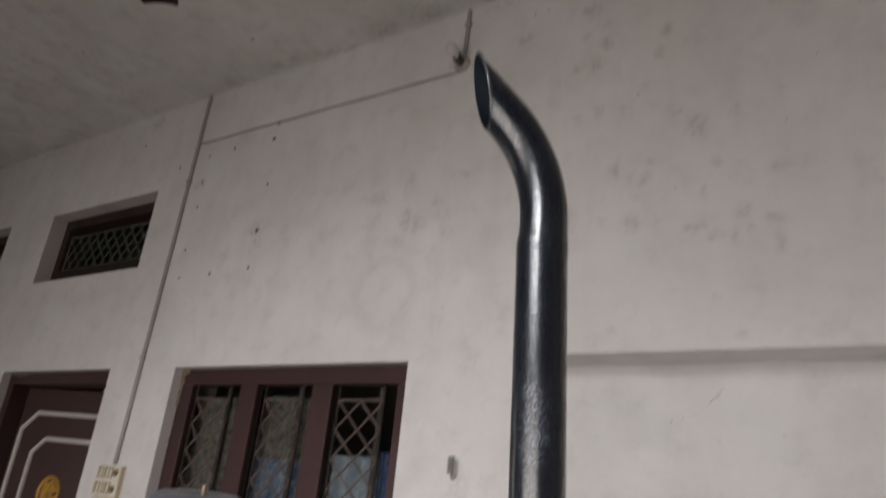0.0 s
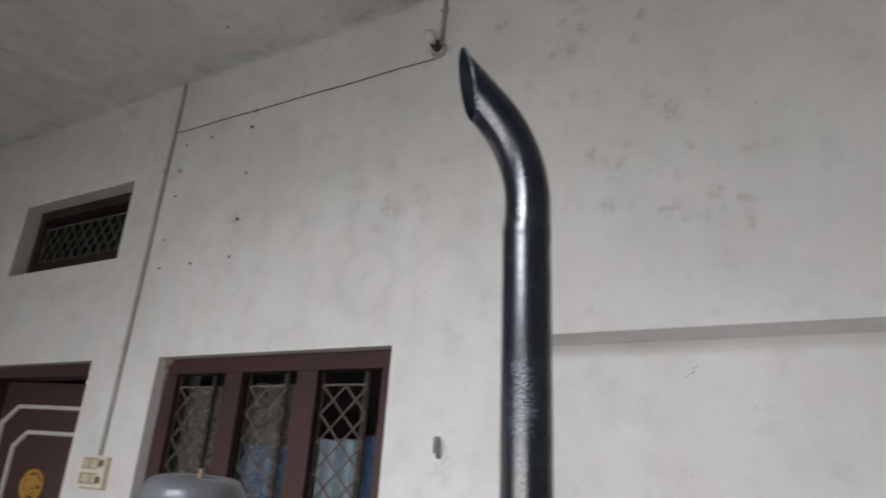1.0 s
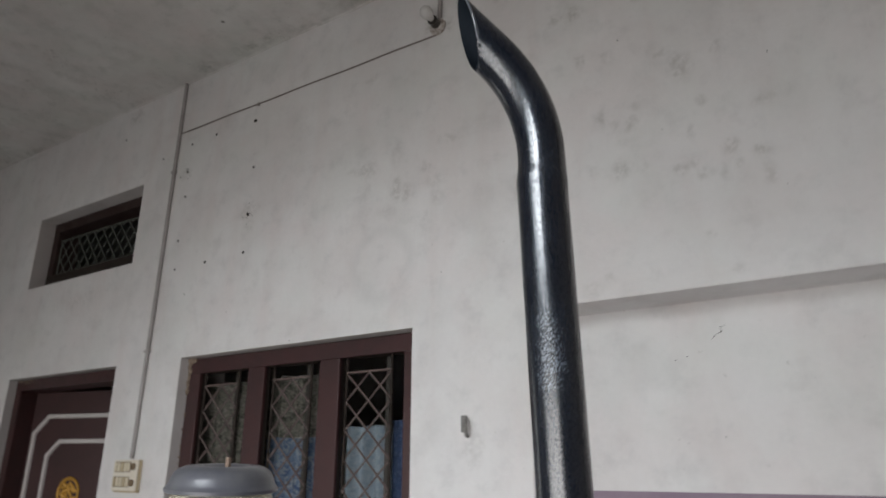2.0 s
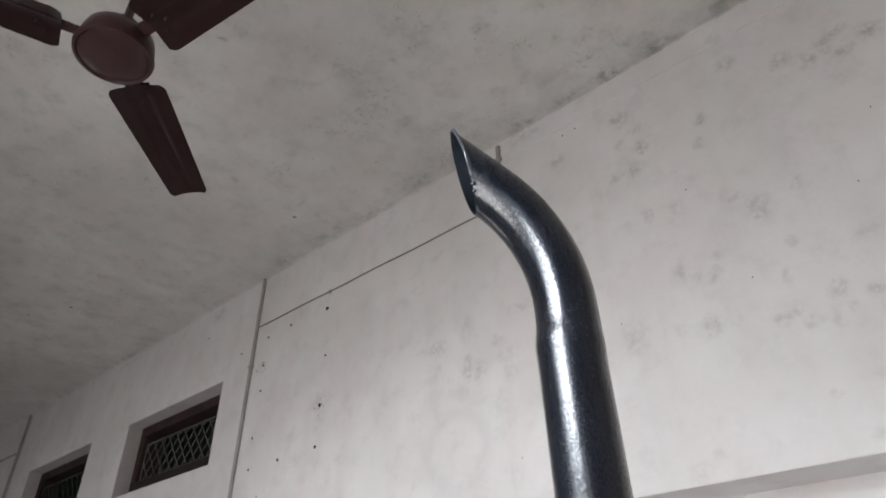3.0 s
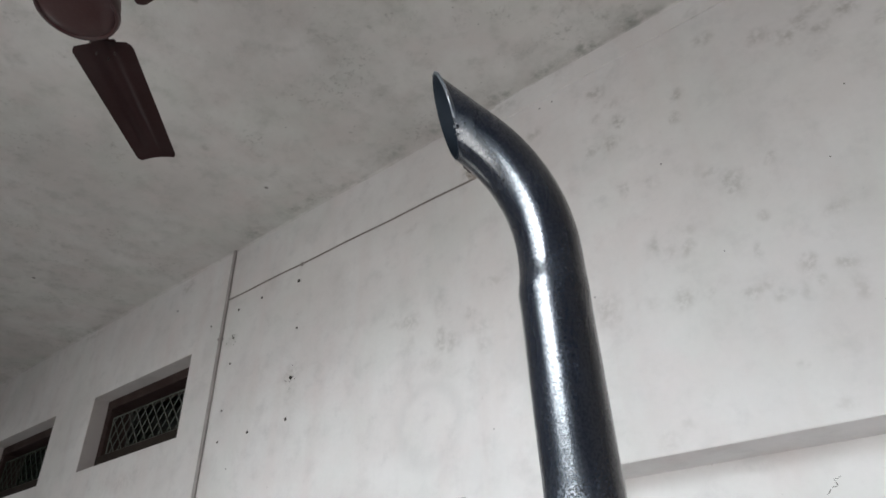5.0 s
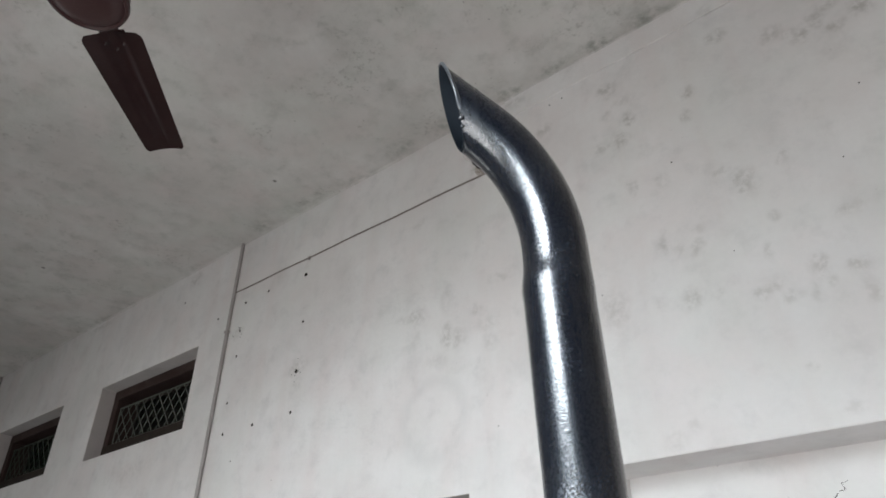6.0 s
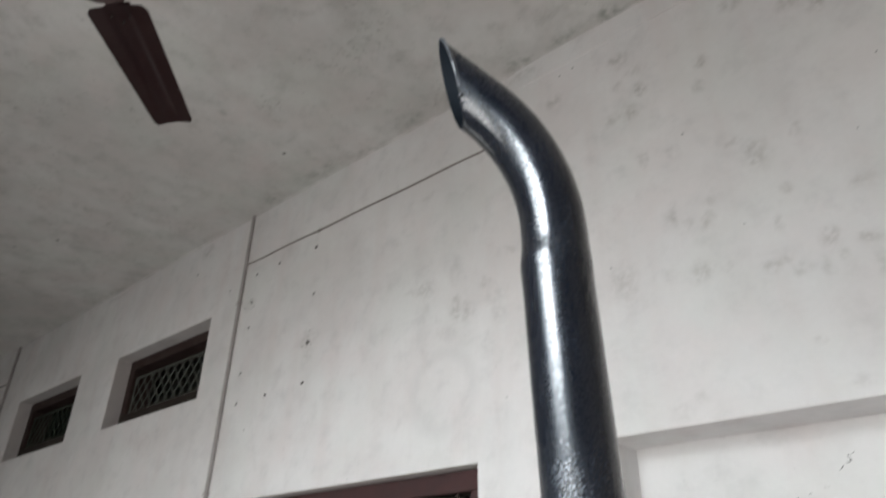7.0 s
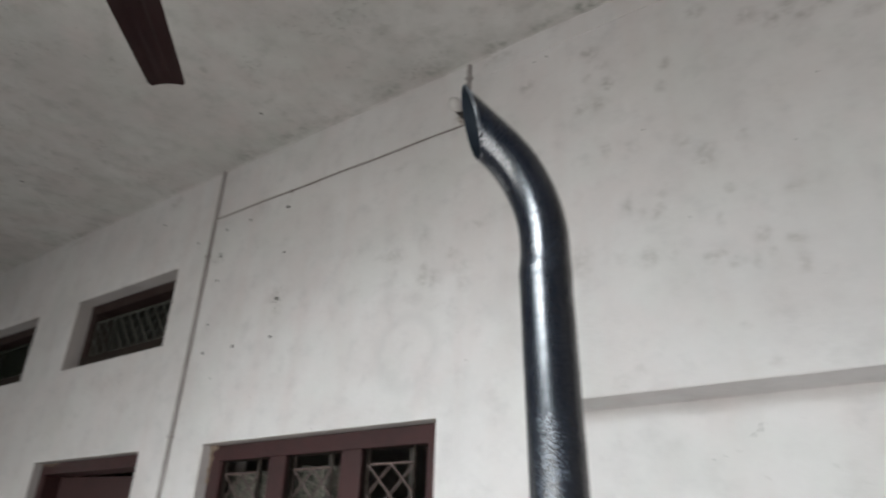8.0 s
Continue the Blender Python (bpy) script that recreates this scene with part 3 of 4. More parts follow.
def corner_fillet(x0, x1, y, z, size):
    """A rough, uneven fillet of plaster in the corner between a wall and a ceiling."""
    bm, rows = bmesh.new(), []
    steps = int((x1 - x0) / 0.03)
    for k in range(steps + 1):
        x = x0 + (x1 - x0) * k / steps
        a = size * (0.55 + 0.5 * noise.noise((x * 3.1, 0, 0)) + 0.35 * noise.noise((x * 13.0, 4, 0)))
        b = size * (0.60 + 0.5 * noise.noise((x * 2.7, 9, 0)) + 0.40 * noise.noise((x * 11.0, 7, 0)))
        a, b = max(a, 0.001), max(b, 0.001)
        pts = ((y + 0.004, z - a), (y - b * 0.22, z - a * 0.32), (y - b, z + 0.004), (y + 0.004, z + 0.004))
        rows.append([bm.verts.new((x, *p)) for p in pts])
    for ra, rb in zip(rows, rows[1:]):
        for q in range(4):
            bm.faces.new((ra[q], ra[(q + 1) % 4], rb[(q + 1) % 4], rb[q]))
    bm.faces.new(rows[0])
    bm.faces.new(rows[-1][::-1])
    return bm


structure("trim", corner_fillet(LEFT + 0.01, RIGHT - 0.01, -0.0055, TOP, 0.012), CEILING, "rough uneven plaster fillet where wall meets ceiling", "trim", True)
structure("wall_niche", boxes((NICHE_X0 - 0.05, NICHE_X1 + 0.05, NICHE_DEEP, THICK - 0.005, 0, NICHE_TOP + 0.05)), WALL,
          "white limewashed back of a shallow wall recess with a crack", "wall")
structure("wall_dado", boxes((NICHE_X0 + 0.003, NICHE_X1 - 0.003, NICHE_DEEP - 0.006, NICHE_DEEP - 0.001, 0, 1.556), bevel=0.002), DADO,
          "mauve-grey painted dado band with a rough upper edge", "wall")
# unseen side, end and front walls, added to block and shape the daylight
structure("wall_east", boxes((RIGHT, RIGHT + 0.25, FRONT_Y - 0.25, THICK, 0, TOP)), PLAIN, "unseen plain side wall, added to close off the light", "wall")
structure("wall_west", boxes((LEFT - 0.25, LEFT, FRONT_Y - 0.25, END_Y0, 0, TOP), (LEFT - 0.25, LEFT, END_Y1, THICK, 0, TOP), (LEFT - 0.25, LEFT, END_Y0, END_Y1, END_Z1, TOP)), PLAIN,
          "unseen plain far end wall, added to block light, with an open doorway", "wall")
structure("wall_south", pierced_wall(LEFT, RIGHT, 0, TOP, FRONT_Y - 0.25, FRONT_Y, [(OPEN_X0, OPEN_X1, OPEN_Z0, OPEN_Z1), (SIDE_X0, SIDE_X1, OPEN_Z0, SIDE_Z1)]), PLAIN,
          "unseen plain front wall, added to shape the light through two openings", "wall")
structure("ceiling", boxes((LEFT - 0.25, RIGHT + 0.25, FRONT_Y - 0.6, THICK, TOP, TOP + 0.15)), CEILING,
          "grey mottled limewashed concrete slab ceiling", "ceiling")
structure("floor", boxes((LEFT - 0.25, RIGHT + 0.25, FRONT_Y - 0.25, THICK, -0.12, 0)), FLOOR, "plain grey cement floor of the porch", "floor")
structure("ground", boxes((-60, 60, -90, FRONT_Y - 0.255, -0.3, -0.06)), GROUND, "bare packed earth yard in front of the porch", "ground")

# the dim rooms behind the wall
structure("wall_inner_back", boxes((LEFT, RIGHT, 3.0, 3.15, 0, TOP)), ROOM, "plain back wall of the dim rooms", "wall")
structure("wall_inner_side", boxes((LEFT - 0.25, LEFT, THICK + 0.002, 3.15, 0, TOP)), ROOM, "plain side wall of the dim rooms", "wall")
structure("wall_inner_end", boxes((RIGHT, RIGHT + 0.25, THICK + 0.002, 3.15, 0, TOP)), ROOM, "plain end wall of the dim rooms", "wall")
structure("ceiling_inner", boxes((LEFT - 0.25, RIGHT + 0.25, THICK + 0.002, 3.15, TOP, TOP + 0.15)), ROOM, "plain ceiling of the dim rooms", "ceiling")
structure("floor_inner", boxes((LEFT - 0.25, RIGHT + 0.25, THICK + 0.002, 3.15, -0.12, 0)), FLOOR, "plain floor of the dim rooms", "floor")


# ---- window ----
def diamond_bars(x0, x1, z0, z1, pitch, y, thick, rise=1.0):
    """The slanting bars of a diamond grille, clipped to a rectangle: rows of end points."""
    rows = []
    high = (z1 - z0)
    n = int((x1 - x0 + high / rise) / pitch) + 2
    for way in (1, -1):
        for k in range(-n, n + 1):
            start = (x0 if way == 1 else x1) + way * k * pitch
            ends = []
            lo, hi = 0.0, high / rise
            a = start
            if way == 1:
                lo, hi = max(lo, x0 - a), min(hi, x1 - a)
            else:
                lo, hi = max(lo, a - x1), min(hi, a - x0)
            if hi - lo < 0.015:
                continue
            for s in (lo, hi):
                ends.append((a + way * s, y + (0.0 if way == 1 else thick), z1 - s * rise))
            rows.append(ends)
    return rows


def twisted_bar(ends, half):
    """A square bar twisted along its length."""
    a, b = (Vector(p) for p in ends)
    way = (b - a).normalized()
    up = way.orthogonal().normalized()
    side = way.cross(up)
    steps = max(2, int((b - a).length / 0.009))
    bm, rings = bmesh.new(), []
    for k in range(steps + 1):
        p, turn = a.lerp(b, k / steps), 0.9 * k
        rings.append([bm.verts.new(p + half * (math.cos(turn + q * math.pi / 2) * up + math.sin(turn + q * math.pi / 2) * side)) for q in range(4)])
    for r0, r1 in zip(rings, rings[1:]):
        for q in range(4):
            bm.faces.new((r0[q], r0[(q + 1) % 4], r1[(q + 1) % 4], r1[q]))
    bm.faces.new(rings[0][::-1])
    bm.faces.new(rings[-1])
    return bm


def window():
    w = thing("window_1", (WIN_X0, 0.0, WIN_Z0), "three-light brown wooden window with diamond steel grilles", "window", kind="structure")
    inv = Matrix.Translation((-WIN_X0, 0, -WIN_Z0))

    def add(name, bm, mat, label="", smooth=False, parent=w):
        bm.transform(inv)
        return part(name, bm, mat, parent, label, smooth)

    y0, y1 = 0.05, 0.068
    add("head_rail", boxes((WIN_X0 + 0.003, WIN_X1 - 0.003, y0, y1, 2.03, DOOR_TOP - 0.003), bevel=0.004), WOOD)
    add("sill", boxes((WIN_X0 + 0.003, WIN_X1 - 0.003, y0 - 0.02, y1, WIN_Z0 + 0.003, WIN_Z0 + 0.07), bevel=0.004), WOOD)
    lights = ((-1.215, -0.898), (-0.797, -0.485), (-0.380, -0.069))
    for a, b in ((WIN_X0 + 0.003, -1.215), (-0.898, -0.797), (-0.485, -0.380), (-0.069, WIN_X1 - 0.003)):
        add("upright", boxes((a, b, y0 + 0.001, y1, WIN_Z0 + 0.07, 2.03), bevel=0.004), WOOD)
    grilles = ((-1.200, -0.978), (-0.762, -0.547), (-0.360, -0.141))
    stiles = (-1.043, -0.611, -0.196)
    for n, (a, b) in enumerate(lights):
        # near-black boxes stand in for the shade behind the uprights
        add("casement", boxes((a - 0.045, a - 0.004, 0.069, 0.090, WIN_Z0 + 0.07, 2.03), (b, b + 0.045, 0.069, 0.115, WIN_Z0 + 0.07, 2.03),
                              (a - 0.045, b + 0.045, 0.069, 0.115, 2.031, 2.075)), SHADE_WOOD, "inner casement boxes, near-black for the shade behind the uprights")
        add("casement_stile", boxes((stiles[n], stiles[n] + 0.017, 0.113, 0.127, WIN_Z0 + 0.07, 2.03), bevel=0.002), BAKELITE, "dark edge of the inner casement")
        (g0, g1), top, gy = grilles[n], 1.973, 0.076
        grille = add("grille", boxes((g0 + 0.004, g1 - 0.004, gy - 0.004, gy + 0.004, top - 0.004, top + 0.004), bevel=0.001), GRILLE, "thin brown steel diamond grille")
        for g in (g0, g1):
            add("grille_side", boxes((g - 0.004, g + 0.004, gy - 0.004, gy + 0.004, WIN_Z0 + 0.07, 2.032), bevel=0.001), SHADE_WOOD, "dark side bar of the grille", False, grille)
        for ends in diamond_bars(g0, g1, 1.15, top, (g1 - g0) / 2, gy - 0.003, 0.006, 0.98):
            bar = twisted_bar(ends, 0.0046)
            bar.transform(inv)
            part("bar", bar, GRILLE, grille)
    # crumbled mortar at the head corner
    rng = random.Random(4)
    bm = bmesh.new()
    for k in range(44):
        v = rng.random()
        c = Vector((WIN_X0 + 0.004 + 0.034 * rng.random() * max(0.15, 1 - 2.2 * v), 0.047 + 0.004 * rng.random(), 2.094 - 0.5 * v * v))
        size = (0.004 + 0.007 * rng.random()) * (1.3 - v)
        bmesh.ops.create_icosphere(bm, subdivisions=2, radius=size, matrix=Matrix.Translation(c) @ Matrix.Rotation(rng.random() * 3, 4, "Y") @ Matrix.Diagonal((1, 0.6, 1.6, 1)))
    add("mortar", bm, MORTAR, "crumbling tan mortar at the frame's corner")
    return w


window_1 = window()


def curtain(x0, x1, z0, z1, y, mat, label, waves, seed):
    rng = random.Random(seed)
    bm = bmesh.new()
    nx, nz = 64, 14
    grid = []
    ph = rng.random() * 6
    for k in range(nz + 1):
        row = []
        for i in range(nx + 1):
            u, v = i / nx, k / nz
            x = x0 + (x1 - x0) * u
            sag = 0.003 * math.sin(u * waves * math.pi + ph) * (1 if k == nz else 0)
            row.append(bm.verts.new((x, y + 0.022 * math.sin(u * waves * 2 * math.pi + ph + 0.4 * v) + 0.006 * math.sin(u * 31 + ph), z0 + (z1 - z0) * v + sag)))
        grid.append(row)
    for a, b in zip(grid, grid[1:]):
        for i in range(nx):
            bm.faces.new((a[i], a[i + 1], b[i + 1], b[i]))
    bmesh.ops.solidify(bm, geom=bm.faces[:], thickness=0.0015)
    ob = mesh_object("curtain", bm, mat, True)
    return tagged(ob, label, "curtain", group="window curtains")


curtain(-1.36, -0.86, 0.95, 1.988, 0.155, CLOTH_GREY, "grey-green printed curtain hanging behind the window", 4, 1)
curtain(-0.86, -0.42, 1.74, 1.996, 0.160, CLOTH_GREY, "grey-green printed curtain top behind the middle light", 4, 2)
curtain(-0.86, -0.42, 0.95, 1.739, 0.160, CLOTH_BLUE, "blue printed curtain hanging behind the middle light", 4, 2)
curtain(-0.42, -0.212, 0.95, 1.775, 0.155, CLOTH_PALE, "pale blue curtain drooping below its rail", 3, 3)
curtain(-0.210, -0.03, 0.95, 1.79, 0.155, CLOTH_NAVY, "navy blue curtain edge hanging in the window", 1, 4)
tagged(mesh_object("curtain_rail", tube([(WIN_X0 + 0.001, 0.178, 1.985), (-0.420, 0.178, 1.985)], 0.004, 8), STEEL, True),
       "thin steel curtain wire across the window", "curtain rail")


# ---- doors and vents ----
def octagon_line(xa, xb, top, bottom, cut, y, width):
    """A raised moulding: a rectangle with cut upper and lower corners, as one band."""
    pts = [(xa, bottom + cut), (xa, top - cut), (xa + cut, top), (xb - cut, top),
           (xb, top - cut), (xb, bottom + cut), (xb - cut, bottom), (xa + cut, bottom)]
    mid = Vector(((xa + xb) / 2, (top + bottom) / 2))
    bm = bmesh.new()
    loops = []
    for off, yy in ((0, y), (0.15, y - 0.010), (0.85, y - 0.010), (1.0, y)):
        ring = []
        for n, p in enumerate(pts):
            a, b, c = Vector(pts[n - 1]), Vector(p), Vector(pts[(n + 1) % 8])
            n1 = Vector(((b - a).y, -(b - a).x)).normalized()
            n2 = Vector(((c - b).y, -(c - b).x)).normalized()
            inward = (n1 + n2).normalized()
            if inward.dot(mid - b) < 0:
                inward = -inward
            q = b + inward * (off * width / max(0.3, abs(inward.dot(n1))))
            ring.append(bm.verts.new((q.x, yy, q.y)))
        loops.append(ring)
    for a, b in zip(loops, loops[1:]):
        for k in range(8):
            bm.faces.new((a[k], a[(k + 1) % 8], b[(k + 1) % 8], b[k]))
    return bm


def door(name, x0, x1, label, ajar=0.0):
    d = thing(name, (x0, 0, 0), label, "door", kind="structure")
    inv = Matrix.Translation((-x0, 0, 0))

    def add(nm, bm, mat, lab="", smooth=False, parent=d):
        bm.transform(inv)
        return part(nm, bm, mat, parent, lab, smooth)

    y0, y1, fw = 0.045, 0.185, 0.062
    add("frame_head", boxes((x0 + 0.003, x1 - 0.003, y0, y1, DOOR_TOP - fw, DOOR_TOP - 0.003), bevel=0.004), WOOD)
    for a, b in ((x0 + 0.003, x0 + fw), (x1 - fw, x1 - 0.003)):
        add("frame_post", boxes((a, b, y0 + 0.001, y1, 0.0, DOOR_TOP - fw), bevel=0.004), WOOD)
    hinge = Matrix.Translation((x0 + fw + 0.004, 0.14, 0)) @ Matrix.Rotation(radians(ajar), 4, "Z") @ Matrix.Translation((-x0 - fw - 0.004, -0.14, 0))
    board = boxes((x0 + fw + 0.004, x1 - fw - 0.004, 0.14, 0.178, 0.012, DOOR_TOP - fw - 0.004), bevel=0.003)
    board.transform(hinge)
    leaf = add("leaf", board, LEAF, "dark brown painted door leaf")
    rng = random.Random(int(-x0 * 100))
    crumbs = bmesh.new()
    for k in range(16):
        c = Vector((x0 + 0.02 + 0.16 * rng.random(), y0 - 0.001, DOOR_TOP - 0.008 - 0.022 * rng.random() ** 2))
        bmesh.ops.create_icosphere(crumbs, subdivisions=2, radius=0.003 + 0.004 * rng.random(), matrix=Matrix.Translation(c) @ Matrix.Diagonal((1.8, 0.4, 0.8, 1)))
    add("mortar", crumbs, MORTAR, "crumbs of pale mortar at the frame's head")
    xc = x0 + 0.42
    for xa, xb, top, low, cut in ((x0 + 0.088, x1 - fw - 0.008, 1.910, 0.285, 0.10), (x0 + 0.210, x1 - fw - 0.03, 1.772, 0.412, 0.085)):
        bm = octagon_line(xa, xb, top, low, cut, 0.1405, 0.026)
        bm.transform(inv @ hinge)
        part("moulding", bm, CREAM, leaf, "cream raised moulding")
    to_leaf = hinge @ Matrix.Translation((xc, 0.140, 1.485)) @ Matrix.Diagonal((0.96, 1, 1.06, 1)) @ Matrix.Rotation(radians(90), 4, "X")
    rim = lathe([(0.064, -0.001), (0.080, -0.001), (0.082, 0.004), (0.077, 0.009), (0.069, 0.009), (0.063, 0.004), (0.064, -0.001)], 48)
    rim.transform(inv @ to_leaf)
    part("medallion_rim", rim, GOLD, leaf, "round gilt medallion rim", True)
    rng = random.Random(7)
    bm = bmesh.new()
    for k in range(30):
        a, rad = rng.random() * 6.28, 0.058 * math.sqrt(rng.random())
        spot = to_leaf @ Matrix.Translation((rad * math.cos(a), rad * math.sin(a), 0.001))
        bmesh.ops.create_icosphere(bm, subdivisions=2, radius=0.007 + 0.007 * rng.random(),
                                   matrix=spot @ Matrix.Rotation(rng.random() * 3, 4, "Z") @ Matrix.Diagonal((0.8, 1.7, 0.5, 1)))
    bm.transform(inv)
    part("medallion_relief", bm, GOLD, leaf, "gilt openwork relief", True)
    return d


def vent(name, x0, x1, label, pitch, mesh_paint):
    v = thing(name, (x0, 0, VENT_Z0), label, "vent window", kind="structure")
    inv = Matrix.Translation((-x0, 0, -VENT_Z0))

    def add(nm, bm, mat, lab="", parent=v):
        bm.transform(inv)
        return part(nm, bm, mat, parent, lab)

    y0, y1, fw, low = 0.090, 0.225, 0.062, 0.100
    add("frame_head", boxes((x0 + 0.003, x1 - 0.003, y0, y1, VENT_Z1 - fw, VENT_Z1 - 0.003), bevel=0.004), SHADED_VENT_WOOD)
    add("frame_sill", boxes((x0 + 0.003, x1 - 0.003, y0, y1, VENT_Z0 + 0.003, VENT_Z0 + low), bevel=0.004), SHADE_WOOD)
    for a, b in ((x0 + 0.003, x0 + fw), (x1 - fw, x1 - 0.003)):
        add("frame_post", boxes((a, b, y0 + 0.001, y1, VENT_Z0 + low, VENT_Z1 - fw), bevel=0.004), SHADED_VENT_WOOD)
    g0, g1, z0, z1, gy = x0 + fw + 0.004, x1 - fw - 0.004, VENT_Z0 + low + 0.014, VENT_Z1 - fw - 0.056, 0.118
    grille = add("grille", boxes((g0 - 0.003, g0 + 0.003, gy - 0.003, gy + 0.003, z0, z1), (g1 - 0.003, g1 + 0.003, gy - 0.003, gy + 0.003, z0, z1),
                                 (g0 - 0.003, g1 + 0.003, gy - 0.0035, gy + 0.0035, z1, z1 + 0.006), (g0 - 0.003, g1 + 0.003, gy - 0.0035, gy + 0.0035, z0 - 0.006, z0)),
                 mesh_paint, "steel diamond mesh")
    for ends in diamond_bars(g0, g1, z0, z1, pitch, gy - 0.003, 0.006, 1.18):
        bar = tube(ends, 0.0026, 6)
        bar.transform(inv)
        part("bar", bar, mesh_paint, grille)
    return v


for n, (a, b) in enumerate(DOOR_X):
    door("door_%d" % (n + 1), a, b, "dark brown panelled door with cream mouldings, slightly ajar" if n == 0 else "dark brown panelled door in a brown frame", 14.0 if n == 0 else 0.0)
    vent("vent_window_%d" % (n + 1), a, b, "deep-set brown vent window with %s diamond mesh" % ("pale grey" if n == 0 else "dull green"),
         0.088 if n == 0 else 0.080, VENT_GRILLE if n == 0 else GREEN_GRILLE)


# ---- conduits, switchboard, bulb holder, hook, holes ----
def conduit(name, pts, r, mat, label, clips=()):
    c = thing(name, pts[0], label, "conduit")
    inv = Matrix.Translation(-Vector(pts[0]))
    bm = tube(pts, r, 10)
    bm.transform(inv)
    part("pipe", bm, mat, c, smooth=True)
    way = (Vector(pts[-1]) - Vector(pts[0])).normalized()
    upright = abs(way.z) > 0.7
    for s in clips:
        p = Vector(pts[0]).lerp(Vector(pts[-1]), s)
        row = (p.x - r * 1.5, p.x + r * 1.5, -r * 1.98, 0.0, p.z - 0.005, p.z + 0.005) if upright else (p.x - 0.006, p.x + 0.006, -r * 2.1, 0.0, p.z - r * 2.2, p.z + r * 2.2)
        bm = boxes(row, bevel=0.001)
        bm.transform(inv)
        part("saddle", bm, mat, c)
    return c


conduit("conduit", [(-1.531, -0.009, TOP - 0.001), (-1.541, -0.009, 2.6), (-1.556, -0.009, 1.66)], 0.0095, CONDUIT,
        "limewashed vertical wiring conduit down the wall", (0.27, 0.75))
conduit("conduit", [(-4.793, -0.009, TOP - 0.001), (-4.80, -0.009, 1.2)], 0.0105, CONDUIT, "dusty brown vertical wiring conduit near the far door", (0.1, 0.4, 0.7))
wavy = [(-1.52 + 1.62 * k / 18, -0.006, 3.312 - 0.012 * (k / 18) - 0.0016 * math.sin(k * 1.1)) for k in range(19)]
conduit("cable", wavy, 0.0036, WIRE, "thin dusty cable run along the wall to the bulb holder", (0.36,))
conduit("cable", [(-4.80, -0.006, 3.305), (-6.2, -0.006, 3.335)], 0.0055, WIRE, "thin dusty cable along the far wall", (0.3, 0.6))
conduit("conduit", [(0.123, -0.009, 3.600), (0.118, -0.009, 3.365)], 0.0095, CONDUIT, "short limewashed conduit from ceiling to bulb holder", (0.3,))


def bulb_holder():
    b = thing("bulb_holder", (0.108, 0, 3.335), "limewash-spattered batten bulb holder with an unlit opal bulb", "light")
    to_wall = Matrix.Rotation(radians(90), 4, "X")
    base = lathe([(0, 0), (0.042, 0), (0.044, 0.004), (0.042, 0.012), (0.03, 0.018), (0.022, 0.024), (0, 0.024)], 32)
    base.transform(to_wall)
    base.transform(Matrix.Diagonal((0.85, 1, 0.85, 1)))
    part("base", base, DUSTY_BASE, b, "limewash-spattered round base plate", True)
    cup = lathe([(0, 0.020), (0.019, 0.020), (0.020, 0.03), (0.018, 0.05), (0.021, 0.056), (0.019, 0.062), (0, 0.062)], 28)
    cup.transform(Matrix.Rotation(radians(6), 4, "Z") @ to_wall)
    part("holder", cup, BAKELITE, b, "dark bakelite bulb cup", True)
    glass = lathe([(0, 0.058), (0.013, 0.060), (0.015, 0.072), (0.024, 0.088), (0.030, 0.106), (0.029, 0.122), (0.020, 0.138), (0.009, 0.145), (0, 0.147)], 28)
    glass.transform(Matrix.Rotation(radians(6), 4, "Z") @ to_wall @ Matrix.Translation((0, 0, 0.006)) @ Matrix.Diagonal((0.86, 0.86, 0.9, 1)))
    part("bulb", glass, BULB, b, "round opal glass bulb, unlit", True)
    return b


bulb_holder()


def switchboard():
    x0, x1, z0, z1 = -1.652, -1.474, 1.512, 1.652
    s = thing("switchboard", (x0, 0, z0), "aged ivory plastic switchboard mounted on the wall", "switchboard")
    inv = Matrix.Translation((-x0, 0, -z0))

    def add(nm, bm, mat, lab="", smooth=False):
        bm.transform(inv)
        part(nm, bm, mat, s, lab, smooth)

    add("body", boxes((x0 + 0.004, x1 - 0.004, -0.021, 0, z0, z1), bevel=0.005), IVORY_DARK)
    add("plate", boxes((x0, x1, -0.028, -0.0215, z0 + 0.008, z1), bevel=0.002), IVORY_PALE, "pale ivory cover plate")
    for k in range(5):
        for row in range(2):
            x, z = x0 + 0.012 + k * 0.0245, z0 + 0.026 + row * 0.064
            # brown well plates put the shade of the gaps round each switch into colour
            add("switch_well", boxes((x - 0.002, x + 0.019, -0.0292, -0.0285, z - 0.003, z + 0.043), bevel=0.0002), AGED_BROWN, "shadowed switch surround")
            add("switch", boxes((x, x + 0.017, -0.035, -0.0295, z, z + 0.040), bevel=0.003), IVORY if (k + row) % 3 else IVORY_DARK, "small ivory rocker switch")
    for z in (z0 + 0.042, z0 + 0.112):
        knob = lathe([(0, 0), (0.015, 0), (0.015, 0.007), (0.012, 0.010), (0.006, 0.010), (0.005, 0.006), (0, 0.006)], 24)
        knob.transform(Matrix.Translation((x1 - 0.028, -0.0282, z)) @ Matrix.Rotation(radians(90), 4, "X"))
        add("socket", knob, AGED_BROWN, "round brown indicator socket", True)
    return s


switchboard()


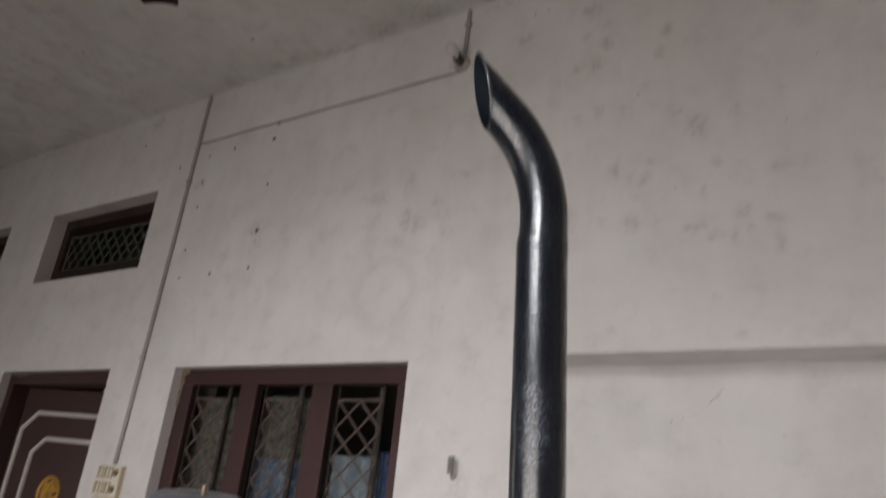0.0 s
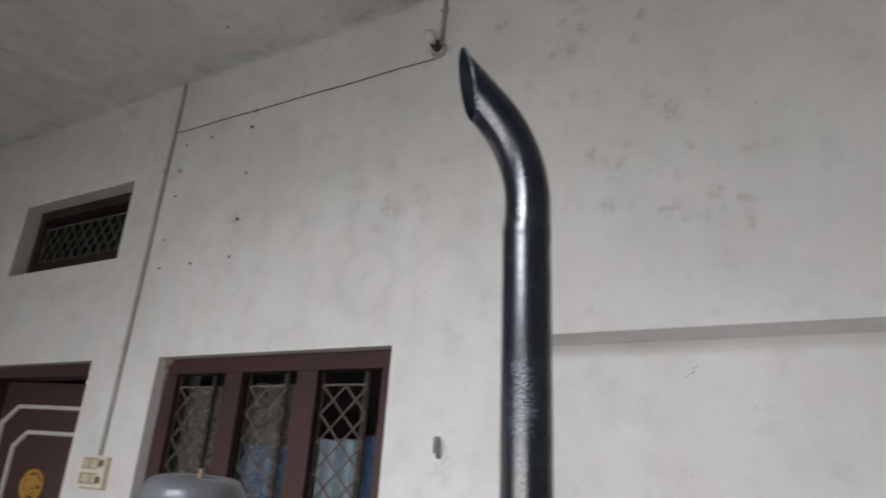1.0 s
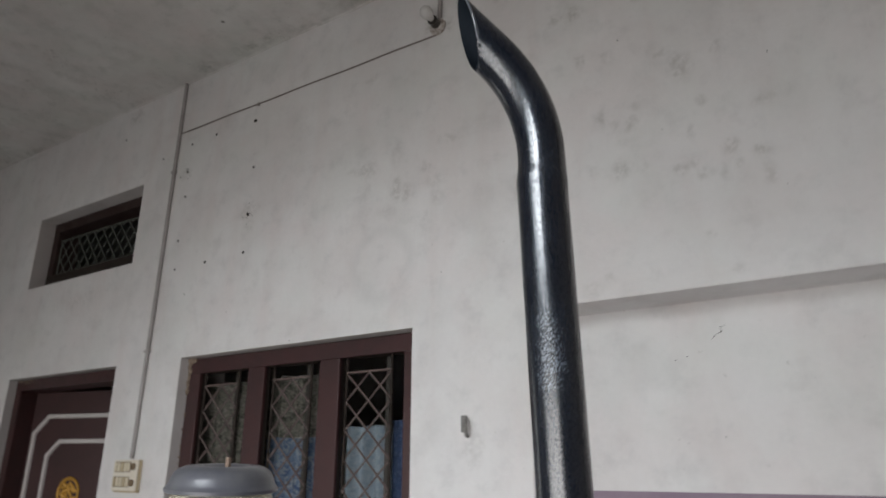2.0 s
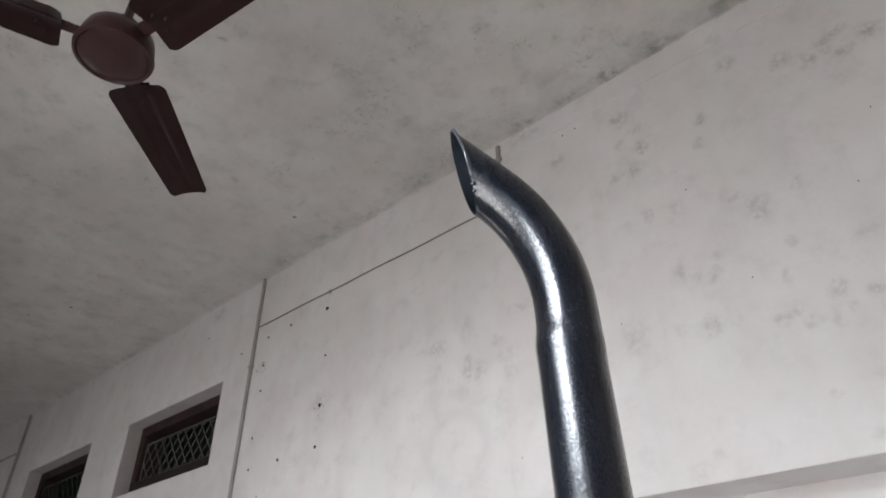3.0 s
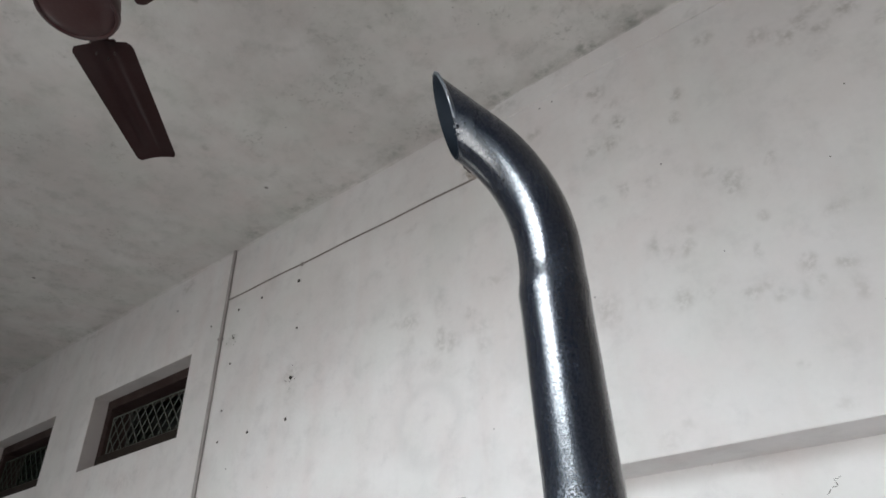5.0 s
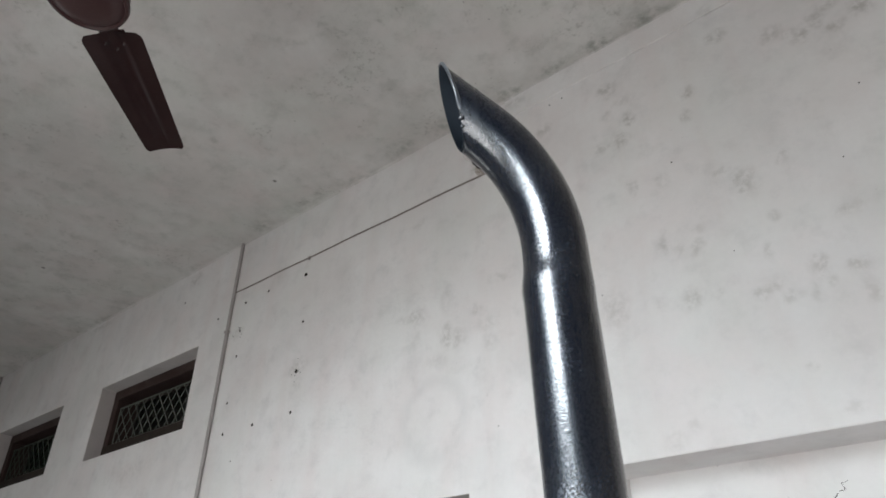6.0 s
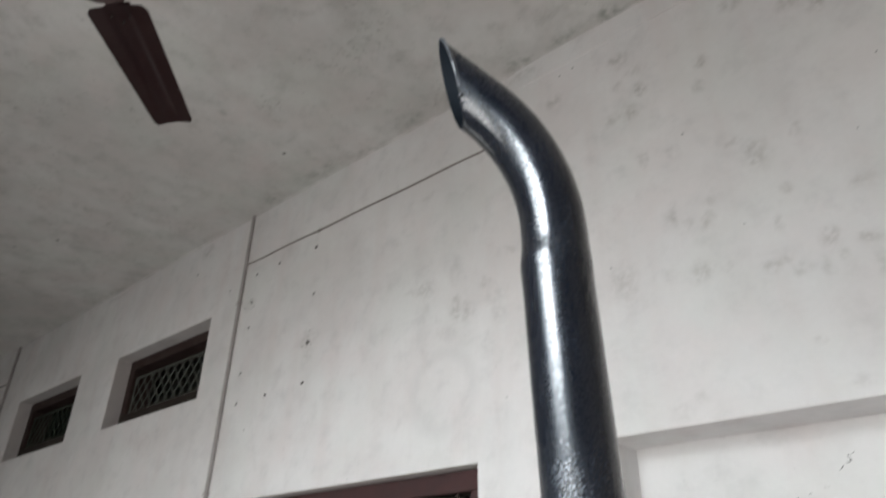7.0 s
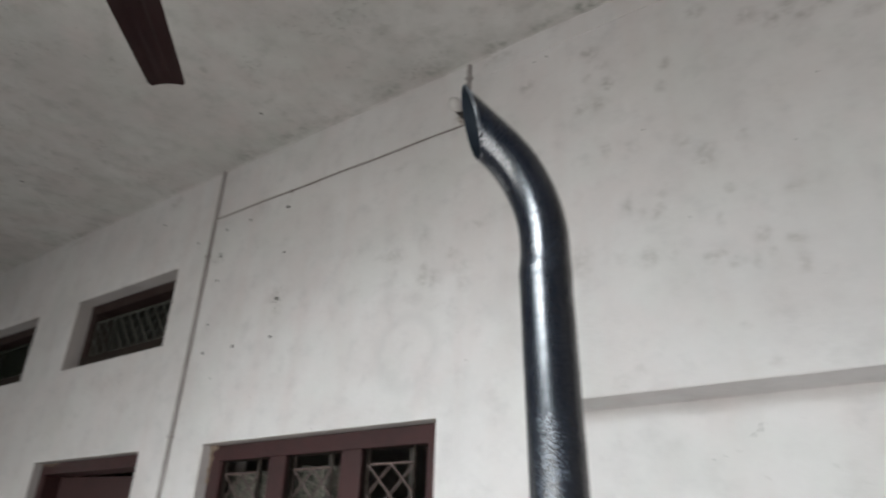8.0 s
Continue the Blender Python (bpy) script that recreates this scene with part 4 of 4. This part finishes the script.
def wall_hook():
    h = thing("wall_hook", (0.222, 0, 1.755), "small grey steel hook plate fixed in the wall", "hook")
    part("plate", boxes((-0.012, 0.008, -0.010, 0.0, -0.024, 0.030), bevel=0.002), STEEL, h)
    part("hook", tube([(0.006, -0.006, 0.016), (0.016, -0.024, 0.014), (0.022, -0.032, 0.0), (0.020, -0.030, -0.022), (0.012, -0.016, -0.034), (0.010, -0.004, -0.036)], 0.0055, 8), STEEL, h, smooth=True)


wall_hook()

HOLES = [(-0.952, 3.222, 0.0088), (-1.235, 3.228, 0.0064), (-1.425, 3.223, 0.0056), (-0.932, 2.970, 0.0056), (-0.940, 2.733, 0.0088), (-1.434, 3.067, 0.0056),
         (-1.427, 2.928, 0.0056), (-1.438, 2.693, 0.0056), (-1.209, 2.546, 0.0072), (-0.946, 2.549, 0.0072), (-1.433, 2.543, 0.0056), (-1.334, 2.406, 0.0032),
         (-2.05, 3.42, 0.0048), (0.429, 3.479, 0.0036), (0.485, 3.481, 0.0036), (0.831, 2.996, 0.00272), (1.365, 2.999, 0.00256), (1.268, 2.793, 0.00208),
         (0.945, 2.627, 0.00192), (0.538, 2.621, 0.0024), (-1.66, 3.20, 0.0048)]


def plug_mesh(seed):
    rng = random.Random(seed)
    bm = bmesh.new()
    ring = [bm.verts.new(((0.75 + 0.5 * rng.random()) * math.cos(2 * math.pi * k / 9), -0.0022, (0.75 + 0.5 * rng.random()) * math.sin(2 * math.pi * k / 9))) for k in range(9)]
    back = [bm.verts.new((v.co.x * 1.1, 0.001, v.co.z * 1.1)) for v in ring]
    bm.faces.new(ring)
    for k in range(9):
        bm.faces.new((ring[k], ring[(k + 1) % 9], back[(k + 1) % 9], back[k]))
    return bm


# crumbs of plaster broken out round two of the holes
chip_rng = random.Random(31)
for cx, cz, reach in ((-0.940, 2.733, 0.055), (-1.434, 3.067, 0.040)):
    for _ in range(7):
        HOLES.append((cx + chip_rng.gauss(0, reach * 0.55), cz + chip_rng.gauss(0, reach * 0.6), chip_rng.uniform(0.0015, 0.0034)))
for n, (x, z, r) in enumerate(HOLES):
    r *= 0.75 if r < 0.004 else 1.0
    ob = part("screw_hole", plug_mesh(n), HOLE, wall_north)
    ob.matrix_world = Matrix.Translation((x, 0, z)) @ Matrix.Diagonal((r, 1, r, 1))


def crack(points, r):
    bm = tube(points, r, 5)
    return part("crack", bm, HOLE, bpy.data.objects["wall_niche"])


cy = NICHE_DEEP - 0.0003
crack_rng = random.Random(8)
for (ax, az), (bx, bz), bits in (((1.026, 2.029), (1.007, 2.026), 5), ((1.007, 2.026), (1.013, 2.012), 5), ((1.012, 2.011), (0.998, 2.006), 4), ((0.996, 2.003), (0.982, 1.992), 5)):
    pts = [(ax + (bx - ax) * k / bits + crack_rng.uniform(-0.0016, 0.0016), cy, az + (bz - az) * k / bits + crack_rng.uniform(-0.0016, 0.0016)) for k in range(bits + 1)]
    crack(pts, [crack_rng.choice((0.0003, 0.0006, 0.0011)) for _ in pts])
for x, z in ((0.905, 1.944), (0.872, 1.936)):
    crack([(x - 0.003, cy, z), (x + 0.003, cy, z + 0.002)], [0.0010, 0.0006])


# ---- ceiling fan ----
def ceiling_fan():
    FX, FY, FZ = 0.090, -1.485, 2.951
    f = thing("ceiling_fan", (FX, FY, TOP), "dusty dark brown three-blade ceiling fan", "ceiling fan")
    drop = FZ - TOP
    canopy = lathe([(0, -0.075), (0.016, -0.075), (0.03, -0.06), (0.055, -0.02), (0.06, 0.0), (0, 0.0)], 32)
    part("canopy", canopy, FAN, f, smooth=True)
    part("downrod", tube([(0, 0, -0.07), (0, 0, drop + 0.07)], 0.0105, 14), FAN, f, smooth=True)
    lower = lathe([(0, drop + 0.10), (0.022, drop + 0.10), (0.03, drop + 0.085), (0.035, drop + 0.06), (0, drop + 0.06)], 28)
    part("lower_canopy", lower, FAN, f, smooth=True)
    body = lathe([(0, drop - 0.020), (0.078, drop - 0.020), (0.083, drop - 0.012), (0.084, drop + 0.010), (0.079, drop + 0.034), (0.06, drop + 0.052), (0.03, drop + 0.062), (0, drop + 0.062)], 48)
    part("motor_housing", body, FAN, f, smooth=True)
    cover = lathe([(0, drop - 0.036), (0.045, drop - 0.035), (0.070, drop - 0.031), (0.0785, drop - 0.026), (0.082, drop - 0.031), (0.0875, drop - 0.029), (0.090, drop - 0.0195), (0, drop - 0.0195)], 56)
    part("bottom_cover", cover, FAN, f, "glossy dished bottom cover", True)
    for k in range(3):
        turn = Matrix.Rotation(radians(131.8 + 120 * k), 4, "Z")
        bm = bmesh.new()
        box(bm, 0.070, 0.135, -0.017, 0.017, drop + 0.004, drop + 0.009)
        box(bm, 0.120, 0.178, -0.030, 0.030, drop + 0.0045, drop + 0.0085)
        soften(bm, 0.0015, 1)
        bm.transform(Matrix.Translation((0, 0, drop + 0.006)) @ Matrix.Rotation(radians(-8), 4, "X") @ Matrix.Translation((0, 0, -drop)))
        bm.transform(turn)
        arm = part("blade_arm", bm, FAN, f)
        bm = bmesh.new()
        nx, ny, rows = 44, 22, []
        for i in range(nx + 1):
            u = i / nx
            r = 0.118 + (0.552 - 0.118) * u
            wide = 0.071 + (0.053 - 0.071) * u
            round_in = min(1.0, 0.84 + 0.16 * math.sqrt(min(1.0, u * 22))) * min(1.0, 0.85 + 0.15 * math.sqrt(min(1.0, (1 - u) * 30)))
            line = []
            for j in range(ny + 1):
                v = 2 * j / ny - 1
                y = v * wide * round_in
                z = drop + 0.002 - 0.007 * v * v + math.tan(radians(-8)) * y + 0.008 * math.exp(-((v - 0.05) / (0.36 - 0.10 * u)) ** 4) * min(1.0, (1 - u) * 8, 0.5 + u * 5)
                line.append(bm.verts.new((r, y, z)))
            rows.append(line)
        for a, b in zip(rows, rows[1:]):
            for j in range(ny):
                bm.faces.new((a[j], b[j], b[j + 1], a[j + 1]))
        bmesh.ops.solidify(bm, geom=bm.faces[:], thickness=0.0018)
        bm.transform(turn)
        blade = part("blade", bm, FAN, f, "long brown blade with a dusty crease", True)
        for dx, dy in ((0.150, -0.022), (0.150, 0.022), (0.168, 0.0)):
            bm = lathe([(0, drop - 0.0075), (0.0015, drop - 0.007), (0.0022, drop - 0.005), (0.0022, drop + 0.003), (0, drop + 0.003)], 10)
            bm.transform(turn @ Matrix.Translation((dx, dy, 0)))
            part("screw", bm, SCREW, blade, "small dull screw")
    return f


ceiling_fan()


# ---- exhaust stack ----
AXIS_X, AXIS_Y, AXIS_Z, LEAN_X, LEAN_Y = 1.1275, -1.3530, 1.80, -0.0049, -0.0497
SEAM_Z, TUBE_R, PIPE_R, BEND_R, BEND_ANGLE, BEND_HEADING, RISE = 1.8963, 0.0258, 0.0245, 0.160, 45.0, -137.0, 0.032
SEAM_SWELL = 0.0003


def axis_at(z):
    return Vector((AXIS_X + LEAN_X * (z - AXIS_Z), AXIS_Y + LEAN_Y * (z - AXIS_Z), z))


def exhaust_stack():
    foot = axis_at(0.0)
    e = thing("exhaust_stack", foot, "glossy black painted steel exhaust pipe with a slash-cut bent tip", "exhaust pipe")
    e.rotation_mode = "XYZ"
    inv = Matrix.Translation(-foot)

    def add(nm, bm, mat, lab="", smooth=True):
        bm.transform(inv)
        return part(nm, bm, mat, e, lab, smooth)

    # straight tube, slightly uneven
    heights = [(SEAM_Z - 0.03) * k / 58 for k in range(59)] + [SEAM_Z - 0.03 * (1 - k / 16) for k in range(1, 17)]
    add("tube", tube([axis_at(z) for z in heights], [TUBE_R + SEAM_SWELL * math.exp(-((SEAM_Z - z) / 0.007) ** 2) + 0.0001 * math.sin(z * 53) for z in heights], 72), PIPE)
    flange = lathe([(0, 0), (0.06, 0), (0.062, 0.003), (0.06, 0.01), (0.03, 0.012), (0, 0.012)], 32)
    flange.transform(Matrix.Translation(foot))
    add("base_flange", flange, PIPE)

    head = radians(BEND_HEADING)
    up = Vector((LEAN_X, LEAN_Y, 1)).normalized()
    out = Vector((math.cos(head), math.sin(head), 0))
    out = (out - up * out.dot(up)).normalized()
    start, shift = axis_at(SEAM_Z), Vector((0.0011, 0.0007, 0))

    def centre(s):
        """A point of the bend's centre line, s metres from the seam."""
        arc = BEND_R * radians(BEND_ANGLE)
        base = start + shift * (1 - math.exp(-(s / 0.014) ** 2))
        if s < RISE:
            return base + up * s
        s -= RISE
        a = min(s, arc) / BEND_R
        p = base + up * RISE + out * (BEND_R * (1 - math.cos(a))) + up * (BEND_R * math.sin(a))
        if s > arc:
            p += (s - arc) * (out * math.sin(a) + up * math.cos(a))
        return p

    low, tip = start + shift + out * 0.0675 + up * 0.1463, start + shift + out * 0.0820 + up * 0.2189
    along = (tip - low).normalized()
    normal = along.cross(out.cross(up)).normalized()
    if normal.dot(out) < 0:
        normal = -normal

    side = out.cross(up).normalized()

    def frame_at(s):
        """Centre and the outward-and-up normal of the bend's section, s metres from the seam."""
        a = min(max(s - RISE, 0.0) / BEND_R, radians(BEND_ANGLE))
        return centre(s), up * math.sin(a) - out * math.cos(a)

    def skin(s, r, k):
        p, n = frame_at(s)
        a = 2 * math.pi * k / SIDES
        return p + r * (math.cos(a) * n + math.sin(a) * side)

    def mouth(r, k):
        """How far along the bend this line of the skin meets the oblique cut."""
        lo, hi = 0.0, 0.40
        for _ in range(40):
            mid = (lo + hi) / 2
            lo, hi = (mid, hi) if (skin(mid, r, k) - low).dot(normal) < 0 else (lo, mid)
        return lo

    SIDES, STEPS = 72, 60
    bm = bmesh.new()
    skins = []
    for r in (PIPE_R, PIPE_R - 0.0016):
        ends = [mouth(r, k) for k in range(SIDES)]
        rows = []
        for n in range(STEPS + 1):
            # rows lie closer near the seam, where the bend necks in a little
            f = (n / STEPS) ** 1.7
            rows.append([bm.verts.new(skin(ends[k] * f, r + (TUBE_R + SEAM_SWELL - PIPE_R) * math.exp(-(ends[k] * f / 0.013) ** 2), k)) for k in range(SIDES)])
        skins.append(rows)
    for which, rows in enumerate(skins):
        for ring_a, ring_b in zip(rows, rows[1:]):
            for k in range(SIDES):
                j = (k + 1) % SIDES
                bm.faces.new((ring_a[k], ring_a[j], ring_b[j], ring_b[k])).material_index = which
    for k in range(SIDES):
        j = (k + 1) % SIDES
        bm.faces.new((skins[0][-1][k], skins[0][-1][j], skins[1][-1][j], skins[1][-1][k])).material_index = 1
        bm.faces.new((skins[0][0][j], skins[0][0][k], skins[1][0][k], skins[1][0][j]))
    bend = add("bend", bm, PIPE, "bent tip with an oblique open mouth")
    bend.data.materials.append(SOOT)
    # the turned-out lip of the cut, on the upper part of one side
    toward = side if side.dot(Vector((0.4, -0.9, 0))) > 0 else -side
    lip, rows = bmesh.new(), []
    for n in range(41):
        u = n / 40
        a = radians(6 + 112 * u) * (1 if toward.dot(side) > 0 else -1)
        k = a * SIDES / (2 * math.pi)
        s = mouth(PIPE_R, k)
        p, ray = frame_at(s)
        ray = math.cos(a) * ray + math.sin(a) * side
        back = (centre(s - 0.002) - centre(s)).normalized()
        wide = 0.0026 + 0.0046 * u * (1 - 0.85 * max(0.0, (u - 0.86) / 0.14))
        high = 0.0017 * min(1.0, 6 * u, 7 * (1 - u) + 0.05)
        edge = p + PIPE_R * ray
        rows.append([lip.verts.new(q) for q in (edge - ray * 0.0012, edge + ray * high * 0.7 - back * 0.0006, edge + ray * high + back * wide * 0.18,
                                                edge + ray * high * 0.55 + back * wide * 0.55, edge - ray * 0.0004 + back * wide)])
    for ra, rb in zip(rows, rows[1:]):
        for q in range(4):
            lip.faces.new((ra[q], ra[q + 1], rb[q + 1], rb[q]))
        lip.faces.new((ra[4], ra[0], rb[0], rb[4]))
    lip.faces.new(rows[0])
    lip.faces.new(rows[-1][::-1])
    add("lip", lip, RIM, "worn, turned-out lip of the oblique cut")
    # drips of paint on the cut rim
    rim = [(k, skin(mouth(PIPE_R, k), PIPE_R, k)) for k in range(SIDES)]
    rim = [(k, q) for k, q in rim if (q - start).dot(toward) > 0]
    for s, w in ((-0.115, 0.0016), (-0.035, 0.0022)):
        k, q = min(rim, key=lambda item: abs((item[1] - low).dot(along) / (tip - low).length - s))
        bm = bmesh.new()
        bmesh.ops.create_icosphere(bm, subdivisions=3, radius=w, matrix=Matrix.Translation(q - normal * w * 0.9) @ normal.to_track_quat("Z", "Y").to_matrix().to_4x4() @ Matrix.Diagonal((0.9, 1.1, 1.7, 1)))
        add("paint_drip", bm, PIPE, "small paint drip by the rim")
    return e


exhaust_stack()


# ---- air pre-cleaner ----
def air_precleaner():
    base = Vector((0.447, -1.156, 0.014))
    a = thing("air_precleaner", base, "dark grey plastic air pre-cleaner lid with a rusty stud", "air cleaner")
    part("stem", tube([(0, 0, -0.013), (0, 0, 1.44)], 0.032, 28), LID, a, smooth=True)
    bowl = lathe([(0, 1.42), (0.05, 1.42), (0.074, 1.44), (0.081, 1.47), (0.0835, 1.555), (0.079, 1.566), (0, 1.566)], 48)
    part("bowl", bowl, CLEAR, a, "yellowed clear plastic bowl", True)
    lid = lathe([(0, 1.568), (0.085, 1.568), (0.0895, 1.570), (0.0905, 1.575), (0.0865, 1.579), (0.0840, 1.583), (0.0815, 1.591), (0.0775, 1.599), (0.070, 1.605), (0.060, 1.609),
                 (0.048, 1.610), (0.038, 1.608), (0.030, 1.603), (0.022, 1.599), (0, 1.597)], 72)
    lean = Matrix.Translation((0, 0, 1.57)) @ Matrix.Rotation(radians(3.5), 4, Vector((0.66, 0.75, 0))) @ Matrix.Translation((0, 0, -1.57))
    lid.transform(lean)
    part("lid", lid, LID, a, "domed dark grey plastic lid", True)
    stud = tube([(0.005, 0.003, 1.59), (0.005, 0.003, 1.622)], 0.0046, 12)
    stud.transform(lean)
    part("stud", stud, RUST, a, "rusty threaded stud", True)
    nut = lathe([(0, 1.594), (0.0072, 1.594), (0.0072, 1.603), (0.006, 1.605), (0, 1.605)], 6)
    nut.transform(lean)
    part("nut", nut, RUST, a, "rusty nut")
    return a


air_precleaner()
